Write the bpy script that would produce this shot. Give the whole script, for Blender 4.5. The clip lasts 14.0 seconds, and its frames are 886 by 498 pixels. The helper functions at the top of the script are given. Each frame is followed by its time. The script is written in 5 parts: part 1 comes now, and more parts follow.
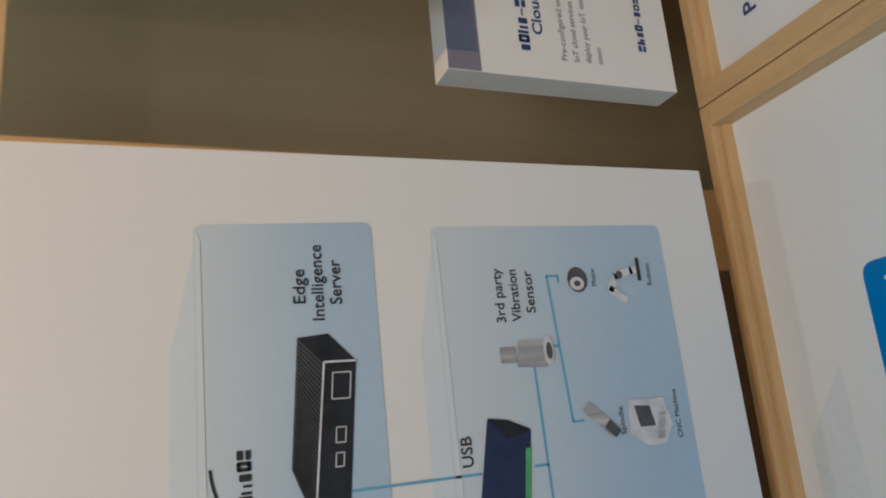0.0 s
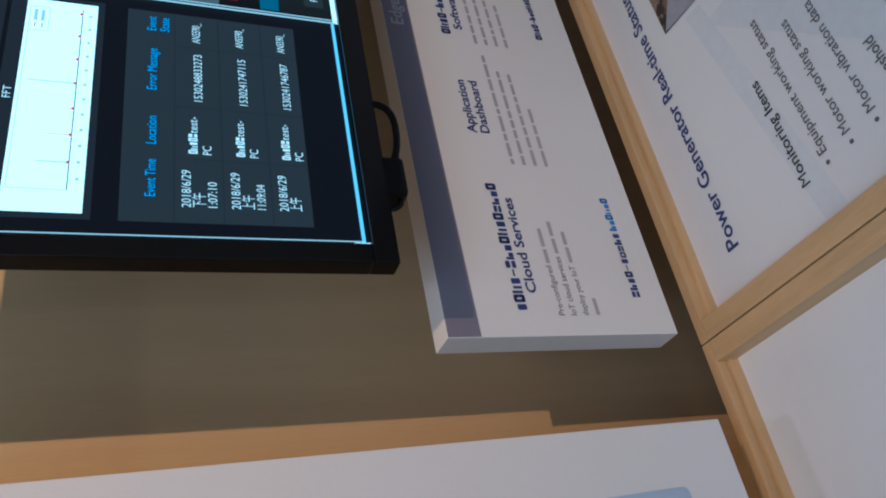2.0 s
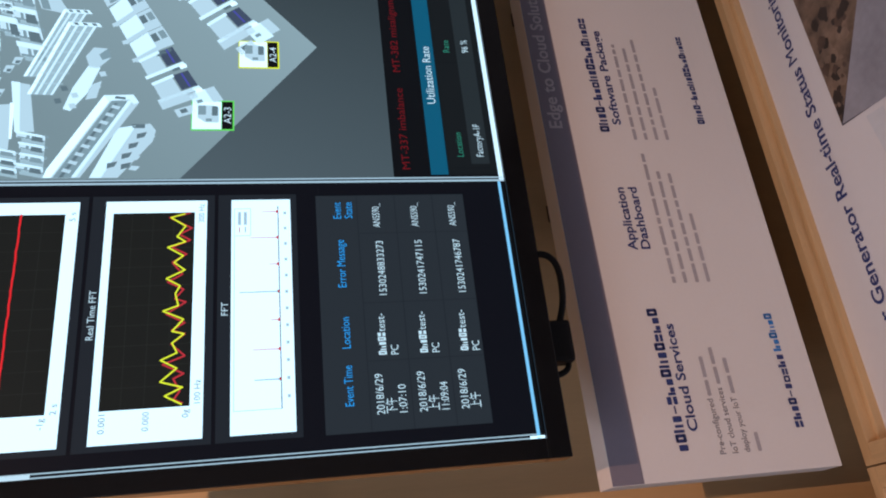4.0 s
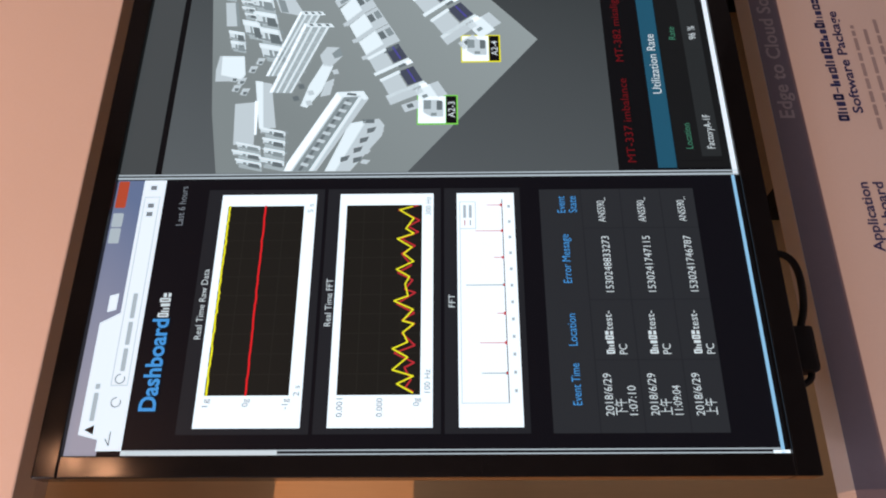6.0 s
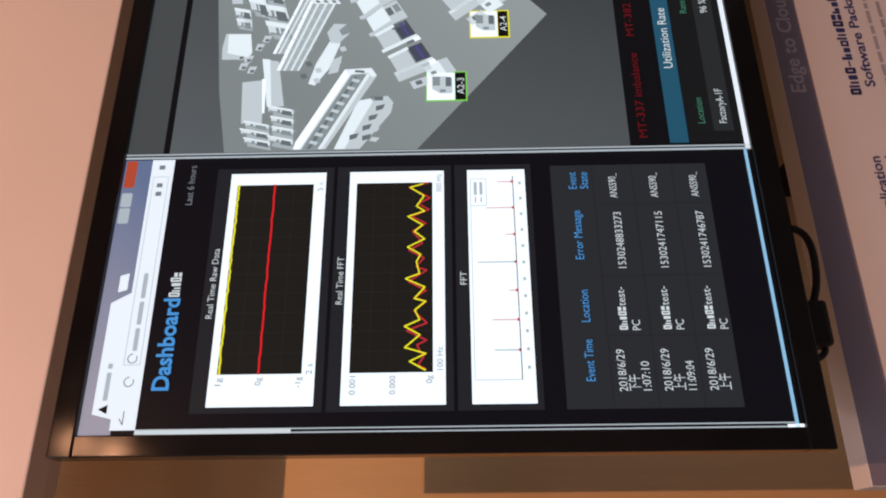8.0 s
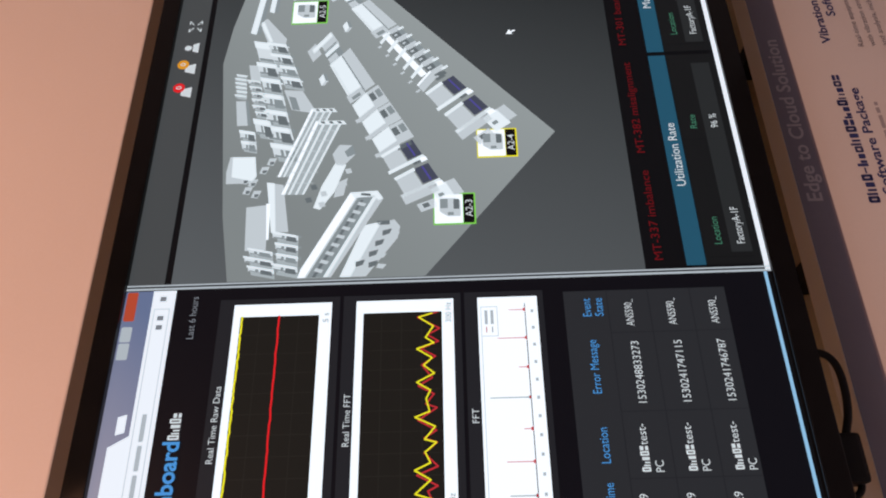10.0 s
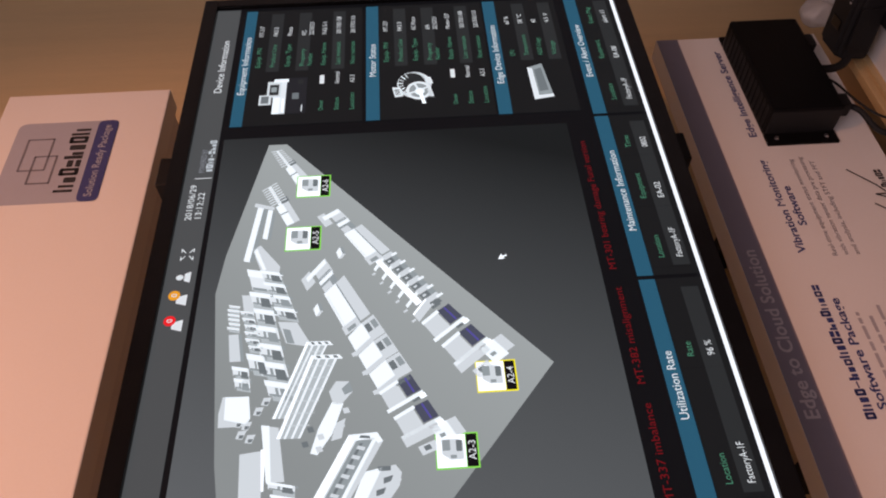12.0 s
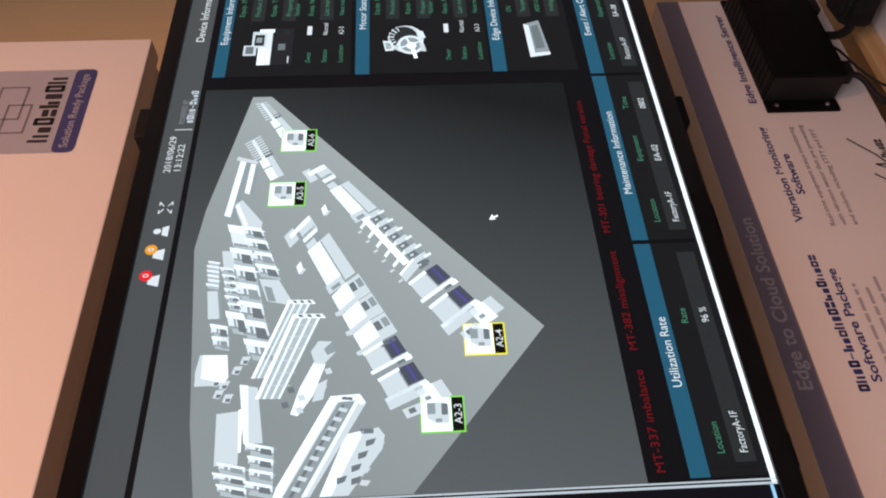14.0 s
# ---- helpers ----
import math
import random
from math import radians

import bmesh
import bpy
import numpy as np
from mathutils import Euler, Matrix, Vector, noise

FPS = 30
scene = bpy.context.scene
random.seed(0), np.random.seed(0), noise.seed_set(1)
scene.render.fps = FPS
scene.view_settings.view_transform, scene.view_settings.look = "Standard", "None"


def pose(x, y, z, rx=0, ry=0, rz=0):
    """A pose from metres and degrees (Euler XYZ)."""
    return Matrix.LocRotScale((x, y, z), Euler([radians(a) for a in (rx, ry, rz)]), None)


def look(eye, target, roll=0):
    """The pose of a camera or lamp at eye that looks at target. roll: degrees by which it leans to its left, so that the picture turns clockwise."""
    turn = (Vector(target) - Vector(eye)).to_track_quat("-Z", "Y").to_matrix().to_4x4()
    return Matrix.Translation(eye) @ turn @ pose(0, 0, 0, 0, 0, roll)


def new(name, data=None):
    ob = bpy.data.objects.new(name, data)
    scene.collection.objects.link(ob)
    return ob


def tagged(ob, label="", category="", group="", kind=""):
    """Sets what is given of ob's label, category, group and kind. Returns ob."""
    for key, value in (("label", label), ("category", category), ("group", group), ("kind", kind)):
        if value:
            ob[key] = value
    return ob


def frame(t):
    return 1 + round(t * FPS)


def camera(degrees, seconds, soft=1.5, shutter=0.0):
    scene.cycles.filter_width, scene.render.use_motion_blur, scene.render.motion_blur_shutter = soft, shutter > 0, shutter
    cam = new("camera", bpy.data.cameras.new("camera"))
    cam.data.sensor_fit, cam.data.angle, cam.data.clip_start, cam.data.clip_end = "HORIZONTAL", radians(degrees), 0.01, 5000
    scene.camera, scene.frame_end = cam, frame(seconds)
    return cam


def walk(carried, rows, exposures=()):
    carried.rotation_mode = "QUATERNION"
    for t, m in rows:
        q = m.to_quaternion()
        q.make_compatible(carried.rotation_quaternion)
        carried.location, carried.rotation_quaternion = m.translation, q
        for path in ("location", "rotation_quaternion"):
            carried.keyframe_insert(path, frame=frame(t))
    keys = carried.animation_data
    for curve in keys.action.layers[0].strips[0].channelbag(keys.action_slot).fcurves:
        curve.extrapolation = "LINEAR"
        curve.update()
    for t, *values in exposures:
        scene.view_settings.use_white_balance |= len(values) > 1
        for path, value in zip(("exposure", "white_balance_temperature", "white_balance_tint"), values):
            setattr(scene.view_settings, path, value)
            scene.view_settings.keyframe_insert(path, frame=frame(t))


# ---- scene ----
cam = camera(60.7, 14.0, 2.0)
PATH = [
    (0, (-0.342, -0.443, 1.495), (0.171, 1.354, 0.784), -89.2),
    (0.5, (-0.307, -0.458, 1.495), (0.179, 1.371, 0.851), -91.0),
    (1, (-0.271, -0.439, 1.495), (0.452, 1.3, 0.821), -89.6),
    (1.5, (-0.275, -0.434, 1.5), (0.594, 1.245, 0.848), -88.0),
    (2, (-0.289, -0.443, 1.501), (0.727, 1.119, 0.773), -88.5),
    (2.5, (-0.211, -0.508, 1.494), (0.709, 1.124, 0.794), -88.5),
    (3, (-0.128, -0.556, 1.512), (0.718, 1.095, 0.764), -88.9),
    (3.5, (-0.085, -0.571, 1.524), (0.707, 1.126, 0.821), -92.3),
    (4, (-0.097, -0.578, 1.542), (0.714, 1.207, 1.146), -91.6),
    (4.2, (-0.105, -0.566, 1.556), (0.657, 1.25, 1.207), -92.1),
    (6.3, (-0.089, -0.559, 1.595), (0.738, 1.261, 1.649), -90.9),
    (6.5, (-0.088, -0.556, 1.597), (0.726, 1.27, 1.643), -91.6),
    (7, (-0.097, -0.557, 1.599), (0.676, 1.287, 1.635), -90.9),
    (9.5, (-0.061, -0.556, 1.601), (0.817, 1.24, 1.645), -91.5),
    (10, (-0.034, -0.561, 1.6), (0.898, 1.208, 1.65), -91.9),
    (10.5, (-0.002, -0.567, 1.612), (1.014, 1.152, 1.611), -91.8),
    (11, (0.016, -0.578, 1.628), (1.115, 1.092, 1.564), -91.7),
    (11.5, (0.032, -0.592, 1.626), (1.182, 1.044, 1.584), -92.3),
    (12, (0.048, -0.603, 1.628), (1.27, 0.979, 1.565), -93.1),
    (12.5, (0.062, -0.621, 1.628), (1.331, 0.923, 1.56), -93.3),
    (13, (0.055, -0.622, 1.629), (1.33, 0.916, 1.536), -92.6),
    (13.5, (0.064, -0.604, 1.628), (1.311, 0.957, 1.539), -92.5),
    (14, (0.054, -0.575, 1.629), (1.215, 1.051, 1.536), -91.9),
]
EXPOSURES = [(0.0, -0.02, 5450, 1), (1.2, 0.03, 5250, 1), (2.0, -0.12, 5000, 9), (3.0, -0.14, 5250, 16), (4.2, -0.3, 6250, 33), (6.3, -0.4, 7350, 46), (10.0, -0.46, 7500, 49), (11.0, -0.36, 7600, 51), (12.0, -0.22, 7650, 53), (13.0, 0.0, 7650, 53), (14.0, -0.08, 7350, 47)]
walk(cam, [(t, look(eye, target, roll)) for t, eye, target, roll in PATH], EXPOSURES)

# ---- world and lamps ----
world = bpy.data.worlds.new("hall")
scene.world = world
world.use_nodes = True
world.node_tree.nodes["Background"].inputs[0].default_value = (0.55, 0.6, 0.66, 1)
world.node_tree.nodes["Background"].inputs[1].default_value = 0.25


def spot(name, eye, target, watts, colour, size=0.03, angle=80, blend=0.5):
    data = bpy.data.lights.new(name, "SPOT")
    data.energy, data.color, data.shadow_soft_size = watts, colour, size
    data.spot_size, data.spot_blend = radians(angle), blend
    ob = new(name, data)
    ob.matrix_world = look(eye, target)
    return ob


spot("warm_hall_spot", (-0.05, -2.4, 3.83), (0.05, 0.3, 2.2), 290, (1.0, 0.55, 0.26), 0.012, 49, 1.0)
spot("white_booth_spot", (-0.28, -0.5, 3.2), (-0.3, 0.0, 1.2), 10, (1.0, 0.90, 0.84), 0.015, 56, 1.0)
spot("far_lamp", (0.386, -2.45, 3.10), (0.3, 0.0, 1.6), 5, (1.0, 0.6, 0.3), 0.03, 90)
spot("far_lamp", (0.347, -2.45, 2.945), (0.3, 0.0, 1.6), 5, (1.0, 0.6, 0.3), 0.03, 90)
# Unseen cool area light, added to fill the shadows on the booth wall.
fill_data = bpy.data.lights.new("cool_fill", "AREA")
fill_data.shape, fill_data.size, fill_data.size_y = "RECTANGLE", 1.7, 1.6
fill_data.energy, fill_data.color = 48, (0.85, 0.96, 0.97)
new("cool_fill", fill_data).matrix_world = look((-1.65, -2.4, 3.95), (-1.45, -2.1, 0))


# ---- materials ----
def material(name, colour, rough=0.5, metal=0.0, vary=0.06, scale=8.0, stretch=(1, 1, 1), bump=0.0, fine=120.0, coat=0.0):
    """A surface with two scales of colour variation and fine relief, in object metres."""
    m = bpy.data.materials.new(name)
    m.use_nodes = True
    nt = m.node_tree
    bsdf = nt.nodes["Principled BSDF"]
    bsdf.inputs["Roughness"].default_value = rough
    bsdf.inputs["Metallic"].default_value = metal
    bsdf.inputs["Coat Weight"].default_value = coat
    tex = nt.nodes.new("ShaderNodeTexCoord")
    mapping = nt.nodes.new("ShaderNodeMapping")
    mapping.inputs["Scale"].default_value = stretch
    nt.links.new(tex.outputs["Object"], mapping.inputs["Vector"])
    a, b = nt.nodes.new("ShaderNodeTexNoise"), nt.nodes.new("ShaderNodeTexNoise")
    a.inputs["Scale"].default_value, b.inputs["Scale"].default_value = scale, fine
    a.inputs["Detail"].default_value, b.inputs["Detail"].default_value = 4, 3
    add = nt.nodes.new("ShaderNodeMath")
    add.operation = "MULTIPLY_ADD"
    add.inputs[1].default_value = 0.45
    for n in (a, b):
        nt.links.new(mapping.outputs["Vector"], n.inputs["Vector"])
    nt.links.new(b.outputs["Fac"], add.inputs[0])
    nt.links.new(a.outputs["Fac"], add.inputs[2])
    ramp = nt.nodes.new("ShaderNodeValToRGB")
    ramp.color_ramp.elements[0].position, ramp.color_ramp.elements[1].position = 0.45, 1.0
    ramp.color_ramp.elements[0].color = (*[max(0, c * (1 - vary)) for c in colour], 1)
    ramp.color_ramp.elements[1].color = (*[min(1, c * (1 + vary)) for c in colour], 1)
    nt.links.new(add.outputs[0], ramp.inputs["Fac"])
    nt.links.new(ramp.outputs["Color"], bsdf.inputs["Base Color"])
    rr = nt.nodes.new("ShaderNodeMapRange")
    rr.inputs["To Min"].default_value, rr.inputs["To Max"].default_value = max(0.02, rough - 0.08), min(1, rough + 0.08)
    nt.links.new(a.outputs["Fac"], rr.inputs["Value"])
    nt.links.new(rr.outputs["Result"], bsdf.inputs["Roughness"])
    if bump:
        bn = nt.nodes.new("ShaderNodeBump")
        bn.inputs["Strength"].default_value, bn.inputs["Distance"].default_value = bump, 0.001
        nt.links.new(b.outputs["Fac"], bn.inputs["Height"])
        nt.links.new(bn.outputs["Normal"], bsdf.inputs["Normal"])
    return m


def glow(name, colour, strength=1.0):
    """A lit pixel area of the screen under its glossy front."""
    m = bpy.data.materials.new(name)
    m.use_nodes = True
    bsdf = m.node_tree.nodes["Principled BSDF"]
    bsdf.inputs["Base Color"].default_value = (0.004, 0.004, 0.0045, 1)
    bsdf.inputs["Roughness"].default_value = 0.3
    bsdf.inputs["Specular IOR Level"].default_value = 0.1
    bsdf.inputs["Emission Color"].default_value = (colour[0] * 1.0, colour[1] * 1.44, colour[2] * 1.44, 1)
    bsdf.inputs["Emission Strength"].default_value = strength
    return m


WOOD_WALL = material("wood_laminate", (0.70, 0.515, 0.28), 0.42, vary=0.06, scale=2.5, stretch=(14, 14, 0.9), bump=0.12, fine=40)
FRAME_WOOD = material("beech_rail", (0.62, 0.41, 0.2), 0.45, vary=0.14, scale=6, stretch=(1.2, 14, 14), bump=0.15, fine=40)
FRAME_WOOD_Y = material("beech_rail_cross", (0.62, 0.41, 0.2), 0.45, vary=0.14, scale=6, stretch=(14, 1.2, 14), bump=0.15, fine=40)
COUNTER = material("counter_laminate", (0.5, 0.32, 0.16), 0.4, vary=0.12, scale=4, stretch=(1, 12, 12), bump=0.1)
BOARD = material("white_board", (0.8, 0.78, 0.76), 0.55, vary=0.025, scale=3, bump=0.05, fine=300)
BOARD_EDGE = material("board_edge", (0.72, 0.7, 0.7), 0.6, vary=0.04, scale=9, bump=0.1)
PAPER = material("poster_print", (0.8, 0.8, 0.81), 0.32, vary=0.02, scale=4)
BLACK_PLASTIC = material("black_plastic", (0.006, 0.006, 0.0065), 0.1, vary=0.2, scale=30)
MATT_BLACK = material("matt_black", (0.014, 0.014, 0.015), 0.55, vary=0.2, scale=30, bump=0.1, fine=400)
BLACK_METAL = material("black_anodised", (0.006, 0.006, 0.0065), 0.42, 0.1, vary=0.25, scale=25, bump=0.1, fine=300)
for m, gloss in ((MATT_BLACK, 0.2), (BLACK_METAL, 0.08), (BLACK_PLASTIC, 0.35)):
    m.node_tree.nodes["Principled BSDF"].inputs["Specular IOR Level"].default_value = gloss
# Kept pale so that the added, unseen hall shell bounces light into shadows.
BOUNCE_PAINT = material("bounce_paint", (0.70, 0.70, 0.71), 0.8, vary=0.06, scale=1.5, bump=0.1)
CARPET = material("hall_carpet", (0.22, 0.22, 0.24), 0.95, vary=0.2, scale=5, bump=0.4, fine=250)
NAVY_BAND = material("navy_band_print", (0.22, 0.205, 0.26), 0.5, vary=0.05, scale=6)
INK_NAVY = material("navy_ink", (0.03, 0.05, 0.2), 0.5, vary=0.04)
INK_BLUE = material("blue_ink", (0.02, 0.22, 0.62), 0.5, vary=0.04)
INK_GREY = material("grey_ink", (0.2, 0.2, 0.24), 0.5, vary=0.04)
INK_BLACK = material("black_ink", (0.03, 0.03, 0.035), 0.5, vary=0.04)


# ---- mesh helpers ----
def finish(name, bm, mat, parent=None, label=""):
    me = bpy.data.meshes.new(name)
    bmesh.ops.recalc_face_normals(bm, faces=bm.faces)
    bm.to_mesh(me)
    bm.free()
    me.materials.append(mat)
    ob = new(name, me)
    if parent is not None:
        ob.parent = parent
    if label:
        ob["label"] = label
    return ob


part = finish


def add_box(bm, lo, hi, bevel=0.0, seg=2):
    made = bmesh.ops.create_cube(bm, size=1.0)["verts"]
    for v in made:
        v.co = Vector([lo[i] + (v.co[i] + 0.5) * (hi[i] - lo[i]) for i in range(3)])
    if bevel:
        edges = list({e for v in made for e in v.link_edges})
        bmesh.ops.bevel(bm, geom=edges, offset=bevel, segments=seg, affect="EDGES", profile=0.6)
    return bm


def box(lo, hi, bevel=0.0, seg=2):
    return add_box(bmesh.new(), lo, hi, bevel, seg)


def outline(points, corner=0.0, seg=4):
    """Corner points of a polygon, with rounded corners if asked."""
    if not corner:
        return [Vector(p) for p in points]
    out, n = [], len(points)
    for i in range(n):
        p, a, b = Vector(points[i]), Vector(points[i - 1]), Vector(points[(i + 1) % n])
        da, db = (a - p).normalized() * corner, (b - p).normalized() * corner
        for k in range(seg + 1):
            s = k / seg
            out.append((p + da) * (1 - s) ** 2 + p * 2 * s * (1 - s) + (p + db) * s ** 2)
    return out


def wall_xy(y):
    """Lays a flat drawing (u right, v up) on an upright plane that faces the viewer."""
    return lambda u, v: Vector((u, y, v))


def desk_xy(z):
    return lambda u, v: Vector((u, v, z))


def add_poly(bm, lay, points, corner=0.0):
    bm.faces.new([bm.verts.new(lay(p.x, p.y)) for p in outline([Vector((a, b)) for a, b in points], corner)])
    return bm


def add_rect(bm, lay, u0, v0, u1, v1, corner=0.0):
    return add_poly(bm, lay, [(u0, v0), (u1, v0), (u1, v1), (u0, v1)], corner)


def add_line(bm, lay, points, width):
    for (a, b), (c, d) in zip(points, points[1:]):
        p, q = Vector((a, b)), Vector((c, d))
        side = (q - p).normalized()
        side = Vector((-side.y, side.x)) * width / 2
        ext = (q - p).normalized() * width * 0.25
        add_poly(bm, lay, [tuple(p - side - ext), tuple(q - side + ext), tuple(q + side + ext), tuple(p + side - ext)])
    return bm


def rect(lay, *a):
    return add_rect(bmesh.new(), lay, *a)


def poly(lay, points, corner=0.0):
    return add_poly(bmesh.new(), lay, points, corner)


def line(lay, points, width):
    return add_line(bmesh.new(), lay, points, width)


def glyphs(text, bold, slant, keep):
    """The flat letters of a text at size 1: all of them, only the M's (1) or all but the M's (0)."""
    cu = bpy.data.curves.new("lettering", "FONT")
    cu.body, cu.size, cu.offset, cu.shear, cu.resolution_u = text, 1.0, bold, slant, 3
    cu.materials.append(INK_BLACK)
    cu.materials.append(INK_GREY)
    for ch, form in zip(text, cu.body_format):
        form.material_index = 1 if ch == "M" else 0
    ob = bpy.data.objects.new("lettering", cu)
    scene.collection.objects.link(ob)
    bpy.context.view_layer.update()
    me = bpy.data.meshes.new_from_object(ob.evaluated_get(bpy.context.evaluated_depsgraph_get()))
    bpy.data.objects.remove(ob)
    bpy.data.curves.remove(cu)
    bm = bmesh.new()
    bm.from_mesh(me)
    bpy.data.meshes.remove(me)
    if keep is not None:
        bmesh.ops.delete(bm, geom=[f for f in bm.faces if f.material_index != keep], context="FACES")
    for f in bm.faces:
        f.material_index = 0
    return bm


def words(text, lay, u, v, width, height, bold=0.0, slant=0.0):
    """Lettering in the built-in font, its baseline from (u, v), set to a width and a capital height."""
    if bold and "M" in text:
        bm = glyphs(text, bold, slant, 0)
        spare = bpy.data.meshes.new("spare")
        capitals = glyphs(text, 0.0, slant, 1)
        capitals.to_mesh(spare)
        capitals.free()
        bm.from_mesh(spare)
        bpy.data.meshes.remove(spare)
    else:
        bm = glyphs(text, bold, slant, None)
    x0, x1 = min(w.co.x for w in bm.verts), max(w.co.x for w in bm.verts)
    for w in bm.verts:
        w.co = lay(u + (w.co.x - x0) / (x1 - x0) * width, v + w.co.y / 0.7 * height)
    return bm


def tube(points, radius, seg=8, rounds=3):
    """A smooth cable along the points."""
    pts = [Vector(p) for p in points]
    for _ in range(rounds):
        new_pts = [pts[0]]
        for a, b in zip(pts, pts[1:]):
            new_pts += [a * 0.75 + b * 0.25, a * 0.25 + b * 0.75]
        pts = new_pts + [pts[-1]]
    bm, rings = bmesh.new(), []
    for i, p in enumerate(pts):
        d = (pts[min(i + 1, len(pts) - 1)] - pts[max(i - 1, 0)]).normalized()
        a = d.cross(Vector((0.31, 0.95, 0.11))).normalized()
        b = d.cross(a)
        rings.append([bm.verts.new(p + (a * math.cos(k * 2 * math.pi / seg) + b * math.sin(k * 2 * math.pi / seg)) * radius) for k in range(seg)])
    for r, s in zip(rings, rings[1:]):
        for k in range(seg):
            bm.faces.new([r[k], r[(k + 1) % seg], s[(k + 1) % seg], s[k]]).smooth = True
    bm.faces.new(rings[0])
    bm.faces.new(rings[-1])
    return bm


def thing(name, label, category, at=(0, 0, 0), group="", kind=""):
    ob = new(name)
    ob.location = at
    return tagged(ob, label, category, group, kind)


def structure(name, bm, mat, label, category):
    return tagged(finish(name, bm, mat), label, category, kind="structure")


# ---- the booth and the hall around it ----
WALL_Y, COUNTER_Z = 0.335, 0.960
structure("wall_north", box((-2.6, WALL_Y, 0), (2.8, WALL_Y + 0.1, 4.2)), WOOD_WALL, "warm wood laminate booth wall behind the displays", "wall")
# South, west and east walls and the ceiling are unseen, added for bounce.
structure("wall_south", box((-2.6, -4.3, 0), (2.8, -4.2, 4.2)), BOUNCE_PAINT, "unseen grey wall added to close the hall and bounce light", "wall")
structure("wall_west", box((-2.7, -4.2, 0), (-2.6, WALL_Y, 4.2)), BOUNCE_PAINT, "unseen grey wall added to close the hall and bounce light", "wall")
structure("wall_east", box((2.8, -4.2, 0), (2.9, WALL_Y, 4.2)), BOUNCE_PAINT, "unseen grey wall added to close the hall and bounce light", "wall")
structure("floor", box((-2.7, -4.3, -0.1), (2.9, WALL_Y + 0.1, 0)), CARPET, "dark grey hall carpet", "floor")
structure("ceiling", box((-2.7, -4.3, 4.2), (2.9, WALL_Y + 0.1, 4.3)), BOUNCE_PAINT, "unseen grey ceiling added to close the hall and bounce light", "ceiling")


# ---- counter ----
counter = thing("counter", "warm wood laminate booth counter under the displays", "counter")
part("worktop", box((-1.4, -0.42, COUNTER_Z - 0.04), (1.6, 0.117, COUNTER_Z), 0.002), COUNTER, counter)
part("front_panel", box((-1.38, -0.36, 0.002), (1.58, -0.34, COUNTER_Z - 0.04)), COUNTER, counter)
part("back_panel", box((-1.38, 0.09, 0.002), (1.58, 0.11, COUNTER_Z - 0.04)), COUNTER, counter)


def framed_sheet(x0, x1, y0, y1, label):
    """A flat wooden frame lying on the counter: two long and two cross rails with an inner rabbet, and the sheet in it."""
    ob = thing("framed_sheet", label, "framed poster", ((x0 + x1) / 2, (y0 + y1) / 2, COUNTER_Z), "framed sheets on the counter")
    off = Vector(((x0 + x1) / 2, (y0 + y1) / 2, 0))
    w, d, top, lip = 0.0215, 0.0125, 0.027, 0.006

    def bar(name, lo, hi, mat, bevel):
        part(name, box(Vector(lo) - off, Vector(hi) - off, bevel), mat, ob)

    bar("rail", (x0, y1 - d, 0), (x1, y1, top), FRAME_WOOD, 0.0012)
    bar("rail", (x0, y0, 0), (x1, y0 + d, top), FRAME_WOOD, 0.0012)
    bar("cross_rail", (x0, y0 + d, 0), (x0 + w, y1 - d, top), FRAME_WOOD_Y, 0.0012)
    bar("cross_rail", (x1 - w, y0 + d, 0), (x1, y1 - d, top), FRAME_WOOD_Y, 0.0012)
    bar("rabbet_strip", (x0 + w, y1 - d - lip, 0), (x1 - w, y1 - d, 0.016), FRAME_WOOD, 0.001)
    bar("rabbet_strip", (x0 + w, y0 + d, 0), (x1 - w, y0 + d + lip, 0.016), FRAME_WOOD, 0.001)
    bar("sheet", (x0 + w, y0 + d, 0.002), (x1 - w, y1 - d, 0.006), PAPER, 0)
    return ob, lambda k: (lambda u, v: Vector((u, v, 0.006 + 0.0004 * k)) - off)


FRAME_R, lay_r = framed_sheet(-0.0335, 1.12, -0.4, 0.113, "beech frame with a white sheet on generator monitoring")
FRAME_L, lay_l = framed_sheet(-1.12, -0.035, -0.4, 0.113, "beech frame with a pale sheet and a blue rounded box")


